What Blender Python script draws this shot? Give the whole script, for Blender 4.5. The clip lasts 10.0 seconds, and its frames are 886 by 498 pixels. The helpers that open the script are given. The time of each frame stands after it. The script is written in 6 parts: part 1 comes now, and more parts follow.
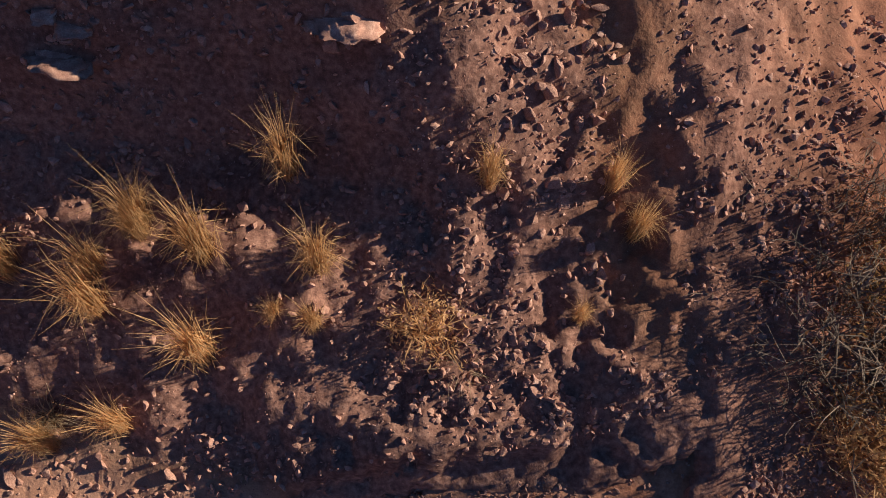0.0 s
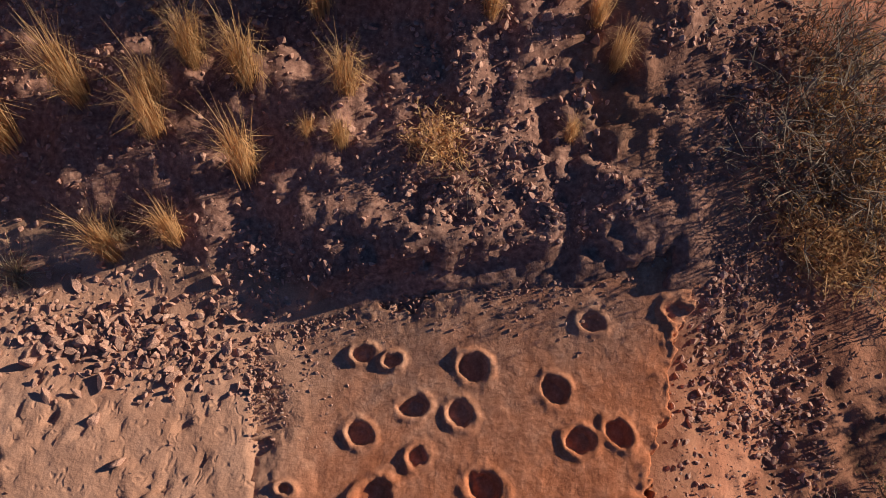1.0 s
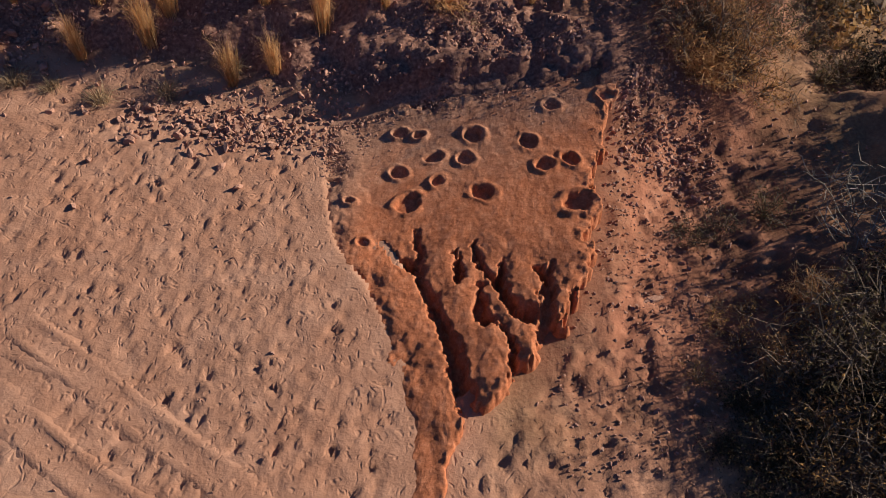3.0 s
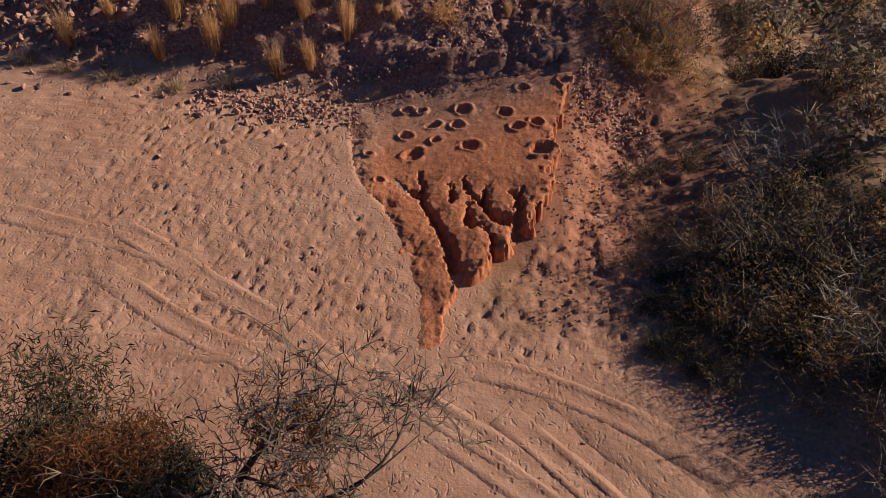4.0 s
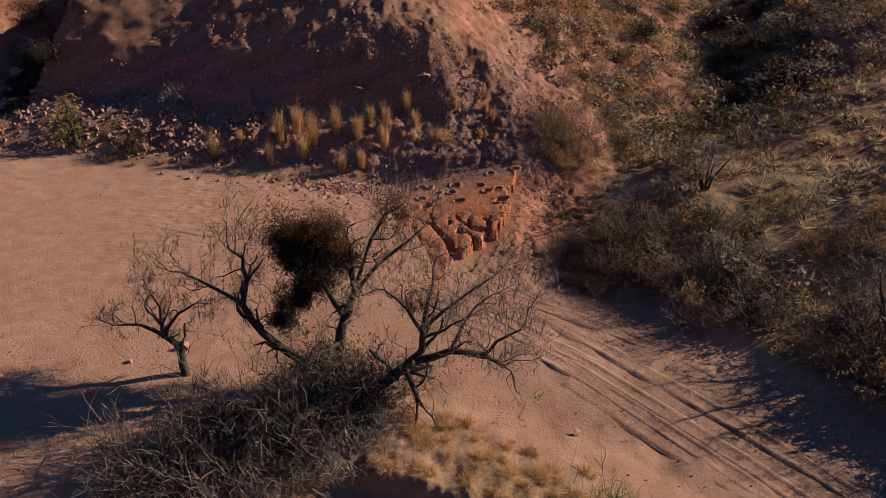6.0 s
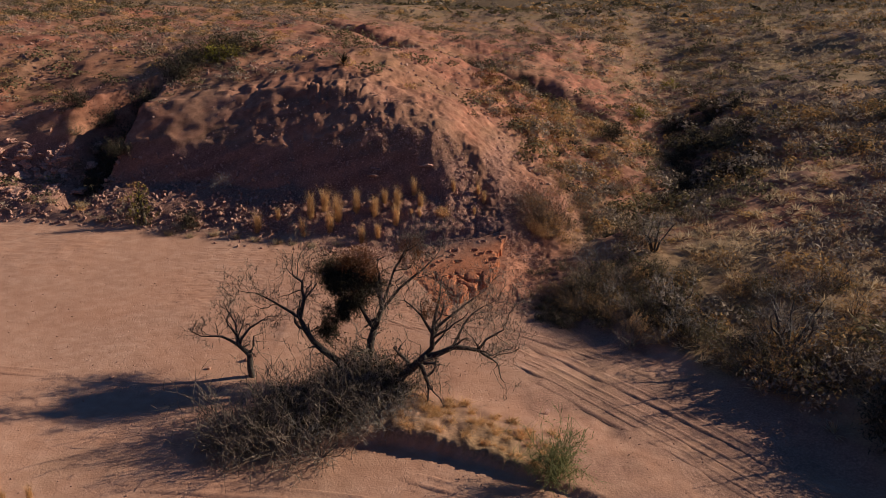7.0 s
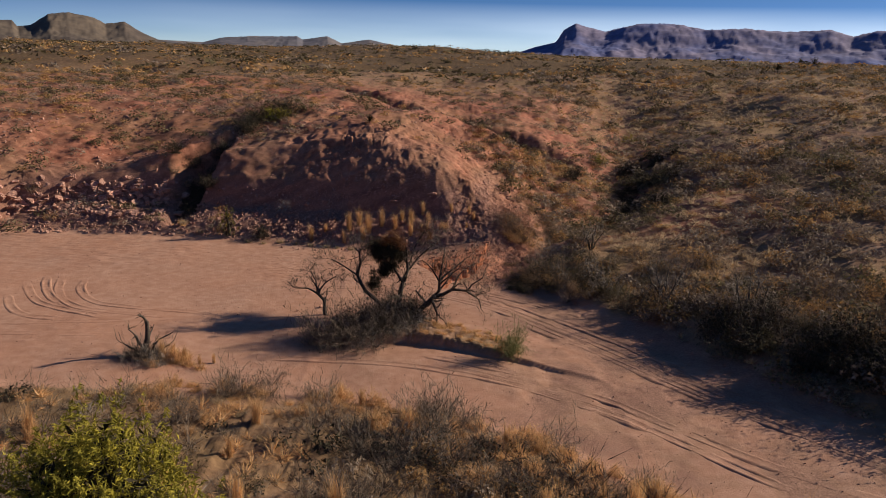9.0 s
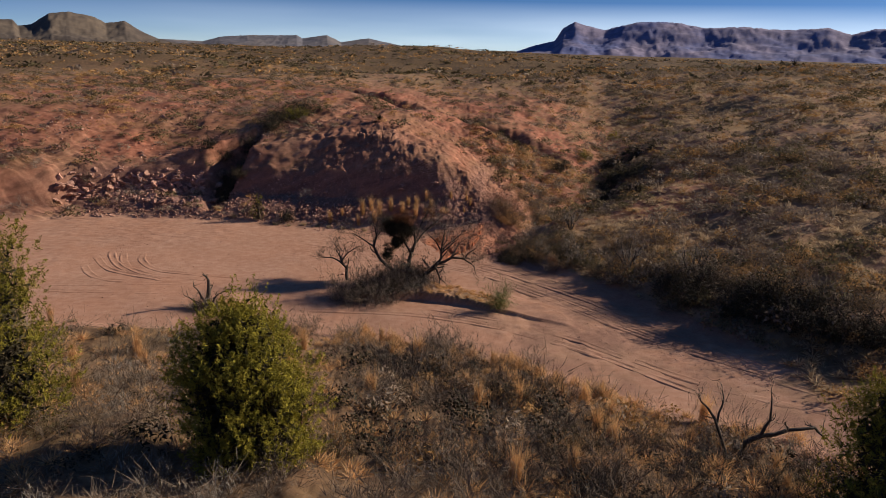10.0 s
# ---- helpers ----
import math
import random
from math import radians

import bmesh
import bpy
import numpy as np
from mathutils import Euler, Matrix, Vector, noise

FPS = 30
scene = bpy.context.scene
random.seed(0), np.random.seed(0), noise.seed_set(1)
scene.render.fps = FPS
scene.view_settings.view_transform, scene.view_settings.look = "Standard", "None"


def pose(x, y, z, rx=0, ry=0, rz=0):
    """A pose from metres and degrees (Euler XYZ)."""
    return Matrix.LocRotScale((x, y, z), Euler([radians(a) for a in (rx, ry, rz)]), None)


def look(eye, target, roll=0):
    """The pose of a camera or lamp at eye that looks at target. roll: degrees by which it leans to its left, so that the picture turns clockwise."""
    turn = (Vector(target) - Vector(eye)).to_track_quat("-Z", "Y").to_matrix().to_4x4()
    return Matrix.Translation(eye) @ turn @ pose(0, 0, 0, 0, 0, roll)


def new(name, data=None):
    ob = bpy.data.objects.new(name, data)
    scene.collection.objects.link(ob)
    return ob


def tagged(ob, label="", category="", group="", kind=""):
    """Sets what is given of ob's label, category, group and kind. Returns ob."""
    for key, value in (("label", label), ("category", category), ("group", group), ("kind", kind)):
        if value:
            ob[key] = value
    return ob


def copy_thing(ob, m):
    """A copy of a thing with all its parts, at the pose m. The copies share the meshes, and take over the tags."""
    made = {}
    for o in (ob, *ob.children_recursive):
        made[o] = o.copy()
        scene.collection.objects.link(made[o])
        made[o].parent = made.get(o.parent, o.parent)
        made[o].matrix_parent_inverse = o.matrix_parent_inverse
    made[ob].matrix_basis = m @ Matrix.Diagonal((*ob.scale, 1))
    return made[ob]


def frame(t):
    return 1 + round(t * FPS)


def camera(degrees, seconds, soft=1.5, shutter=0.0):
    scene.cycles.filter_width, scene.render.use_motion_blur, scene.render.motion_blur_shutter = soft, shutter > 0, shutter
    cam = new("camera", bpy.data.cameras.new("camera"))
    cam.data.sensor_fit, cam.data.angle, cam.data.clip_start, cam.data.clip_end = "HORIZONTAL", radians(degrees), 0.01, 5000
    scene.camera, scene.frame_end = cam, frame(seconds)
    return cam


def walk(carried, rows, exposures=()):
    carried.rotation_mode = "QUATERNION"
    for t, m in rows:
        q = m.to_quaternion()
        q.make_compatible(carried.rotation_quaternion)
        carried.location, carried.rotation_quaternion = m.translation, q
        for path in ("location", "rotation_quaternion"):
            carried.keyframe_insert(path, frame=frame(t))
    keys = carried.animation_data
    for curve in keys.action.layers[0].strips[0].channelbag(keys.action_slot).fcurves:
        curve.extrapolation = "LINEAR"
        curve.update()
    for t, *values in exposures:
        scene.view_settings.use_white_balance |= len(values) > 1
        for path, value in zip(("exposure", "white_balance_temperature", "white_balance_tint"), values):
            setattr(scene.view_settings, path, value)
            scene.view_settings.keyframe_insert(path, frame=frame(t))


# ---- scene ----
cam = camera(63.1, 10.0, soft=0.9)
METRES, EYE, TILT, LEAN, TURN = 60.0, 9.3, -65.8, -3.5, 3.1
ROWS = [
    (0.0, 0.0, 0.0, 0.0, 0.0, 0.0, -0.0),
    (0.5, -0.0011, -0.0094, -0.0196, 0.03, 0.76, 0.15),
    (1.0, -0.0022, -0.0211, -0.043, 0.06, 2.0, 0.37),
    (1.5, -0.0027, -0.0342, -0.0684, 0.36, 4.69, 0.6),
    (2.0, -0.0041, -0.0489, -0.0948, 0.45, 7.42, 0.83),
    (2.5, -0.0054, -0.0641, -0.123, 0.55, 10.6, 1.05),
    (3.0, -0.0056, -0.0818, -0.1546, 0.6, 14.09, 1.25),
    (4.5, -0.0069, -0.1531, -0.2668, 0.75, 24.98, 1.78),
    (5.0, -0.0085, -0.1819, -0.311, 0.81, 29.08, 2.05),
    (6.5, -0.0194, -0.2709, -0.453, 0.64, 41.42, 2.78),
    (7.0, -0.0234, -0.3019, -0.5054, 0.63, 45.67, 2.94),
    (7.5, -0.0279, -0.3323, -0.5592, 0.57, 49.53, 3.03),
    (8.0, -0.0317, -0.3651, -0.6168, 0.57, 50.25, 3.1),
    (8.5, -0.0351, -0.3969, -0.6733, 0.59, 50.23, 3.16),
    (9.0, -0.0387, -0.4317, -0.7345, 0.6, 50.18, 3.2),
    (9.5, -0.0421, -0.4671, -0.7973, 0.64, 50.14, 3.22),
    (10.0, -0.0469, -0.5047, -0.8611, 0.64, 50.07, 3.28),
]
EXPOSURES = [(0.0, 0.6), (2.0, 0.55), (5.0, 0.36), (10.0, 0.36)]
walk(cam, [(t, pose(0, 0, EYE, TILT, LEAN, TURN) @ pose(METRES * x, METRES * y, METRES * z, 90 + pitch, roll, yaw)) for t, x, y, z, yaw, pitch, roll in ROWS],
     exposures=EXPOSURES)

# ---- light ----
SUN_TO = Vector((0.95, 0.31, 0.0)).normalized() * math.cos(radians(25.5)) + Vector((0, 0, math.sin(radians(25.5))))
sun = new("sun", bpy.data.lights.new("sun", "SUN"))
sun.data.energy, sun.data.angle, sun.data.color = 5.0, radians(0.53), (1.0, 0.86, 0.67)
sun.matrix_world = look(SUN_TO * 100, (0, 0, 0))
world = bpy.data.worlds.new("sky")
scene.world = world
world.use_nodes = True
wn, wl = world.node_tree.nodes, world.node_tree.links
wn.clear()
sky = wn.new("ShaderNodeTexSky")
sky.sky_type, sky.sun_disc = "NISHITA", False
sky.sun_elevation, sky.sun_rotation = radians(25.5), math.atan2(SUN_TO.x, SUN_TO.y)
sky.air_density, sky.dust_density, sky.ozone_density = 1.0, 0.5, 3.0
# The haze at the very horizon is thin: the sky turns blue within a few degrees.
lift, around, firm = (wn.new(n) for n in ("ShaderNodeMapping", "ShaderNodeTexCoord", "ShaderNodeVectorMath"))
lift.inputs["Scale"].default_value, lift.inputs["Location"].default_value = (1, 1, 3.4), (0, 0, 0.045)
firm.operation = "NORMALIZE"
wl.new(around.outputs["Generated"], lift.inputs["Vector"])
wl.new(lift.outputs["Vector"], firm.inputs[0])
wl.new(firm.outputs["Vector"], sky.inputs["Vector"])
# Thin streaks of cloud low over the horizon, all round.
coord, stretch, cloud, thin, veil, updown, low, both = (wn.new(n) for n in ("ShaderNodeTexCoord", "ShaderNodeMapping", "ShaderNodeTexNoise", "ShaderNodeValToRGB", "ShaderNodeMixRGB",
                                                        "ShaderNodeSeparateXYZ", "ShaderNodeMapRange", "ShaderNodeMath"))
stretch.inputs["Scale"].default_value = (1.3, 1.3, 11.0)
stretch.inputs["Location"].default_value = (0.35, 0.2, 0.1)
cloud.inputs["Scale"].default_value, cloud.inputs["Detail"].default_value, cloud.inputs["Roughness"].default_value = 1.2, 4, 0.45
thin.color_ramp.elements[0].position, thin.color_ramp.elements[1].position = 0.35, 0.78
thin.color_ramp.elements[0].color = (0.3, 0.3, 0.3, 1)
sunward, hazy = wn.new("ShaderNodeMapRange"), wn.new("ShaderNodeMath")
sunward.inputs["From Min"].default_value, sunward.inputs["From Max"].default_value = -0.75, 0.35
sunward.inputs["To Min"].default_value, sunward.inputs["To Max"].default_value = 0.0, 1.0
hazy.operation = "MULTIPLY"
low.inputs["From Min"].default_value, low.inputs["From Max"].default_value = 0.060, -0.012
low.inputs["To Min"].default_value, low.inputs["To Max"].default_value = 0.0, 1.0
both.operation = "MULTIPLY"
veil.inputs["Color2"].default_value = (25.0, 27.5, 29.0, 1)
wl.new(coord.outputs["Generated"], updown.inputs["Vector"])
wl.new(updown.outputs["Z"], low.inputs["Value"])
wl.new(low.outputs["Result"], both.inputs[0])
wl.new(thin.outputs["Color"], both.inputs[1])
air = wn.new("ShaderNodeBackground")
air.inputs["Strength"].default_value = 0.051
wl.new(coord.outputs["Generated"], stretch.inputs["Vector"])
wl.new(stretch.outputs["Vector"], cloud.inputs["Vector"])
wl.new(cloud.outputs["Fac"], thin.inputs["Fac"])
wl.new(updown.outputs["X"], sunward.inputs["Value"])
wl.new(both.outputs["Value"], hazy.inputs[0])
wl.new(sunward.outputs["Result"], hazy.inputs[1])
wl.new(hazy.outputs["Value"], veil.inputs["Fac"])
clear = wn.new("ShaderNodeMixRGB")
clear.blend_type = "MULTIPLY"
clear.inputs["Fac"].default_value, clear.inputs["Color2"].default_value = 1.0, (0.66, 0.97, 1.38, 1)
wl.new(sky.outputs["Color"], clear.inputs["Color1"])
wl.new(clear.outputs["Color"], veil.inputs["Color1"])
wl.new(veil.outputs["Color"], air.inputs["Color"])
wl.new(air.outputs["Background"], wn.new("ShaderNodeOutputWorld").inputs["Surface"])

# ---- terrain ----
def hashed(ix, iy, seed):
    n = (ix.astype(np.int64) * 374761393 + iy.astype(np.int64) * 668265263 + seed * 1442695041) & 0xFFFFFFFF
    n = ((n ^ (n >> 13)) * 1274126177) & 0xFFFFFFFF
    n = ((n ^ (n >> 15)) * 2246822519) & 0xFFFFFFFF
    return (n ^ (n >> 16)) / 4294967296.0


def vnoise(x, y, seed=0):
    """Smooth value noise, -1 to 1, one lattice step a metre."""
    x, y = np.asarray(x, float), np.asarray(y, float)
    ix, iy = np.floor(x), np.floor(y)
    fx, fy = x - ix, y - iy
    fx, fy = fx * fx * fx * (fx * (fx * 6 - 15) + 10), fy * fy * fy * (fy * (fy * 6 - 15) + 10)
    a, b = hashed(ix, iy, seed), hashed(ix + 1, iy, seed)
    c, d = hashed(ix, iy + 1, seed), hashed(ix + 1, iy + 1, seed)
    return 2 * ((a + (b - a) * fx) * (1 - fy) + (c + (d - c) * fx) * fy) - 1


def fbm(x, y, size, octaves=4, seed=0, gain=0.5):
    total, amp, f = 0.0, 1.0, 1.0 / size
    for k in range(octaves):
        total = total + amp * vnoise(x * f + 17.3 * k, y * f - 9.1 * k, seed + 31 * k)
        amp, f = amp * gain, f * 2.03
    return total


def ridged(x, y, size, octaves=4, seed=0):
    total, amp, f = 0.0, 1.0, 1.0 / size
    for k in range(octaves):
        total = total + amp * (1 - 2 * np.abs(vnoise(x * f + 5.7 * k, y * f + 3.3 * k, seed + 17 * k)))
        amp, f = amp * 0.5, f * 2.1
    return total


def step(a, b, v):
    u = np.clip((v - a) / (b - a), 0, 1)
    return u * u * (3 - 2 * u)


def smin(a, b, k):
    h = np.clip(0.5 + 0.5 * (b - a) / k, 0, 1)
    return b + (a - b) * h - k * h * (1 - h)


def smax(a, b, k):
    return -smin(-a, -b, k)


def toe_back(x):
    """The line along which the scree of the north bank meets the sand."""
    return np.interp(x, [-60, -38, -34, -28, -22, -17, -12, -8.5, -4.5, -2.5, 0, 4, 7], [-9, -4, -1.6, 1.3, 2.4, 1.0, 0.5, 0.2, -0.7, -0.5, -0.2, -1.6, -3.5])


def toe_right(x):
    """The line along which the brushy bank of the right hill meets the road."""
    return np.interp(x, [3, 4.2, 7, 9, 12, 16, 21, 40, 90], [-2.5, -5.4, -9.0, -10.7, -13.7, -17.8, -22.8, -41, -87])


def line_distance(x, y, pts):
    """Distance to a polyline and the way along it (0 to 1)."""
    best, along, walked = np.full(np.shape(x), 1e9), np.zeros(np.shape(x)), 0.0
    total = sum(math.dist(a, b) for a, b in zip(pts, pts[1:]))
    for (ax, ay), (bx, by) in zip(pts, pts[1:]):
        dx, dy = bx - ax, by - ay
        L = math.hypot(dx, dy)
        u = np.clip(((x - ax) * dx + (y - ay) * dy) / (L * L), 0, 1)
        d = np.hypot(x - ax - u * dx, y - ay - u * dy)
        near = d < best
        best = np.where(near, d, best)
        along = np.where(near, (walked + u * L) / total, along)
        walked += L
    return best, along


DRAW = [(8.0, 0.0), (11.5, 6.0), (15.6, 11.0), (17.3, 20.0), (20.5, 33.0), (24.0, 45.0), (28.0, 80.0)]
NOTCH = [(-20.8, 4.0), (-20.2, 9.0), (-18.2, 13.5), (-14.0, 19.0)]
# A side draw that runs up behind the main hill.
BRANCH = [(16.8, 21.0), (13.5, 28.0), (8.0, 31.0), (2.0, 33.0), (-5.0, 38.0), (-14.0, 47.0)]


SPUR = [(0.25, 6.2), (0.35, 4.8), (0.6, 3.4), (0.8, 2.2), (0.95, 1.6)]


def sand_level(x, y):
    return 0.05 + 0.10 * fbm(x, y, 9, 3, 5) + 0.012 * np.clip(-x - 5, 0, 30)


def main_hill(x, y):
    wob = 0.30 * fbm(x, y, 2.6, 2, 11) + 0.9 * fbm(x, y, 7, 2, 12)
    off = np.interp(x, [-40, -17, -12, -8, -4, 0, 3, 5], [1.4, 1.2, 1.0, 0.5, 0.2, -0.3, -0.5, -0.5])
    # Above the scree the face is hollow: it turns to the south-west below the crest.
    off = off + step(3.2, 6.0, y) * np.interp(x, [-40, -17, -12, -8, -4, 0, 3], [0.0, 0.8, 1.0, 0.7, -0.1, -0.8, -1.1])
    u = y - off + wob * step(3.2, 5.0, y) * step(4.0, 1.0, x) * 0.8
    front = np.interp(u, [-3, -0.6, 0.5, 1.2, 2.5, 3.2, 4.1, 4.6, 5.3, 6.5, 8.3, 8.9, 9.6, 11.4, 13, 20, 60], [-0.6, -0.15, 0.1, 0.45, 1.3, 1.72, 2.1, 3.0, 4.2, 5.4, 6.75, 7.9, 8.6, 9.0, 9.2, 9.4, 9.6])
    soft = np.interp(y, [-6, -1.5, 0, 2, 3.6, 5, 8, 13], [-0.2, 0.0, 0.2, 1.15, 1.95, 3.1, 6.0, 9.2])
    front = front + (soft - front) * step(-1.8, 1.8, x)
    flank = 3.02 - 0.39 * x + 0.238 * y + 0.22 * fbm(x, y, 3, 3, 14) + 0.9 * np.exp(-((x - 0.6) / 3.2) ** 2 - ((y - 9.0) / 3.8) ** 2) - 0.12 * np.maximum(x - 6, 0) * step(12, 20, y) + 0.45 * np.exp(-((x - 0.4) / 1.5) ** 2 - ((y - 5.9) / 1.6) ** 2)
    top = 8.15 + 0.09 * np.minimum(y - 13, 4.5) - 0.035 * np.clip(y - 17.5, 0, 24) * step(-15, -2, x) + 0.05 * np.clip(y - 17.5, 0, 16) * step(-4, -16, x) + 0.14 * np.minimum(x + 6, 0) * step(20, 9, y) + 0.35 * fbm(x, y, 8, 3, 13)
    top = np.minimum(top, 9.6 + 0.4 * fbm(x, y, 18, 3, 15))
    h = smin(smin(front, flank, 0.5), top, 0.6)
    # Behind the side draw the land lies lower and rises slowly to the plain.
    h = smin(h, 6.3 + 0.05 * (y - 34) + 0.45 * fbm(x, y, 9, 3, 16) + 4.5 * step(3, -14, x) + 9 * step(29, 21, y), 0.8)
    d, s = line_distance(x, y, NOTCH)
    return np.minimum(h, np.interp(s, [0, 0.28, 0.6, 1], [0.5, 2.0, 7.2, 9.6]) + np.maximum(d - 0.6, 0) * 2.6)


def left_hill(x, y):
    wob = 0.6 * fbm(x, y, 2.5, 3, 21) + 1.0 * fbm(x, y, 8, 2, 22)
    u = y - toe_back(x) + wob * 0.7 - np.interp(x, [-40, -28, -23, -20.5], [0.4, 1.6, 4.2, 5.2])
    # Upright flutes: long sides turned to the east, short ones to the south-west.
    run = x / 2.3 + 0.6 * fbm(x, y * 0.2, 4.0, 2, 24)
    saw = run - np.floor(run)
    flute = np.where(saw < 0.78, saw / 0.78, (1 - saw) / 0.22) - 0.5
    u = u - (0.35 * flute + 0.4 * ridged(x, y * 0.3, 1.5, 3, 23)) * step(1.6, 2.8, u) * step(9.0, 6.0, u) * step(-36, -32, x)
    dent = 1.7 * np.exp(-((x + 22.2) / 1.7) ** 2 - ((y - 8.4) / 2.0) ** 2)
    h = np.interp(u, [-6, -3, 0, 2.4, 3.3, 4.0, 4.7, 9.2, 11, 18, 40], [-0.6, -0.2, 0.35, 0.9, 1.4, 3.3, 4.3, 5.8, 6.6, 8.8, 9.6])
    d, s = line_distance(x, y, NOTCH)
    h = np.minimum(h, np.interp(s, [0, 0.28, 0.6, 1], [0.5, 2.0, 7.2, 9.6]) + np.maximum(d - 0.6, 0) * 2.8)
    return np.where(x < -12, h - dent - 9 * step(-17.5, -12.5, x), -9.0)


def right_hill(x, y):
    s = (y - toe_right(x)) * 0.70
    bank = np.interp(s, [-3, 0, 0.8, 2.5, 6, 14, 45], [-0.8, 0.0, 0.75, 1.15, 1.8, 2.9, 6.5])
    body = 0.8 + 0.165 * (x - 8) + 0.052 * y + 0.5 * fbm(x, y, 9, 3, 31)
    body = np.where(body > 9, 9 + (body - 9) * 0.45, body)
    h = smin(bank + 0.12 * np.maximum(x - 8, 0), np.maximum(body, 0.4 + 0.05 * s), 0.7)
    h = np.where(h > 0, h * step(4.2, 9.5, x), h)
    h = h - 0.25 - np.maximum(4.2 - x, 0) * 1.2 + 0.25 * step(4.2, 6.0, x)
    return h


def draw_cut(x, y):
    x, y = x + step(6, 14, y) * 1.1 * fbm(x, y, 6, 3, 35), y + 1.0 * fbm(x, y, 5, 3, 36)
    d, s = line_distance(x, y, DRAW)
    floor = np.interp(s, [0, 0.12, 0.25, 0.5, 0.75, 1], [0.15, 0.5, 1.1, 2.4, 4.4, 8.0])
    right = x > np.interp(y, [p[1] for p in DRAW], [p[0] for p in DRAW])
    steep = np.where(right, np.interp(s, [0, 0.15, 0.25, 0.4, 0.55, 1], [0.3, 0.45, 0.55, 0.5, 0.26, 0.2]), np.interp(s, [0, 0.2, 0.3, 1], [0.3, 0.35, 0.42, 0.32]))
    return floor + np.minimum(np.maximum(d - 0.8, 0), 2.6) * steep + np.maximum(d - 3.4, 0) * np.where(right, np.minimum(steep, 0.46), np.minimum(steep, 0.36))


def terrace(x, y):
    """The brushy ground that rises towards the drone's end of the walk, and the low island under the trees."""
    edge = np.interp(x, [-60, -30, -20, -12, -4, 0, 4, 8.5, 17, 30, 60], [-26, -22, -21.5, -22.0, -22.6, -24.0, -25.5, -29.5, -33.5, -42, -60])
    s = edge - y
    h = np.interp(s, [-4, -0.5, 1, 5, 12, 20, 60], [-0.5, 0.0, 0.35, 0.9, 2.3, 3.6, 6.0])
    return h + 0.22 * fbm(x, y, 3.5, 3, 41) * step(0, 3, s)


def island(x, y):
    """Ground left standing round the trees, with a cut bank along its near side."""
    south = np.interp(x, [-6.5, -4, -1.6, 1, 3.0, 4.4, 6.8, 9], [-16.4, -17.0, -16.5, -17.2, -18.1, -18.6, -19.7, -20.8]) + 0.12 * fbm(x, y, 2.6, 3, 44)
    n = y - south
    top = np.interp(x, [-7, -4.5, -1, 2.0, 4.2, 7.5, 9], [-0.2, 0.35, 0.62, 0.5, 0.28, 0.1, -0.2])
    return np.interp(n, [-0.6, -0.05, 0.12, 1.2, 3.0, 4.6], [-0.4, 0.0, 1.0, 0.95, 0.5, -0.3]) * np.maximum(top, 0) + np.minimum(top, 0)


def far_land(x, y):
    r = np.hypot(x, y)
    roll = 1.5 * ridged(x, y, 60, 4, 51) + 1.5 * fbm(x, y, 190, 3, 52)
    h = 9.4 + 0.6 * step(80, 420, r) + roll * step(30, 130, r)
    h = h + 4.6 * np.exp(-((x + 12) / 42) ** 2 - ((y - 330) / 110) ** 2) - 1.0 * step(60, 400, -x) * step(100, 400, r) + 3.5 * np.exp(-((x - 80) / 45) ** 2 - ((y - 95) / 60) ** 2)
    return h - 10.0 * step(420, 1500, r)


def height(x, y):
    x, y = np.asarray(x, float), np.asarray(y, float)
    h = smax(sand_level(x, y), main_hill(x, y), 0.12)
    h = smax(h, left_hill(x, y), 0.25)
    h = smax(h, right_hill(x, y), 0.2)
    h = smin(h, smax(draw_cut(x, y), sand_level(x, y), 0.2) + 7 * step(8.5, 3.0, x) + 9 * step(2.0, -1.0, y), 0.6)
    d, s = line_distance(x + 1.2 * fbm(x, y, 6, 3, 37), y + 1.2 * fbm(x, y, 6, 3, 38), BRANCH)
    up = y > np.interp(x, [p[0] for p in BRANCH[::-1]], [p[1] for p in BRANCH[::-1]])
    bank = np.where(up, np.minimum(np.maximum(d - 0.6, 0), 2.6) * 0.8 + np.maximum(d - 3.6, 0) * 0.24, np.maximum(d - 0.6, 0) * 0.42)
    h = smin(h, np.interp(s, [0, 0.2, 0.4, 0.56, 0.75, 1], [2.1, 2.7, 4.0, 5.4, 6.6, 8.4]) + bank + 9 * step(19, 24, x), 0.4)
    # A spur runs down the bank, its east side turned to the sun, and a gravel gully beside it.
    d, t = line_distance(x, y, SPUR)
    side = x > np.interp(y, [p[1] for p in SPUR[::-1]], [p[0] for p in SPUR[::-1]])
    h = h + 0.22 * np.exp(-(d / np.where(side, 1.0, 0.55)) ** 2) * step(0, 0.3, t) * step(1.0, 0.75, t)
    h = np.maximum(h, terrace(x, y))
    h = smax(h, island(x, y), 0.1)
    hilly = step(0.6, 3.0, h)
    h = h + hilly * (0.09 * ridged(x, y, 2.6, 3, 61) + 0.06 * fbm(x, y, 0.9, 2, 62)) + step(3, 7, h) * step(22, 40, y) * 0.4 * ridged(x, y, 13, 3, 63)
    w = step(40, 110, y) + step(60, 130, np.abs(x)) + step(-60, -120, y)
    w = np.clip(w, 0, 1)
    return h * (1 - w) + far_land(x, y) * w


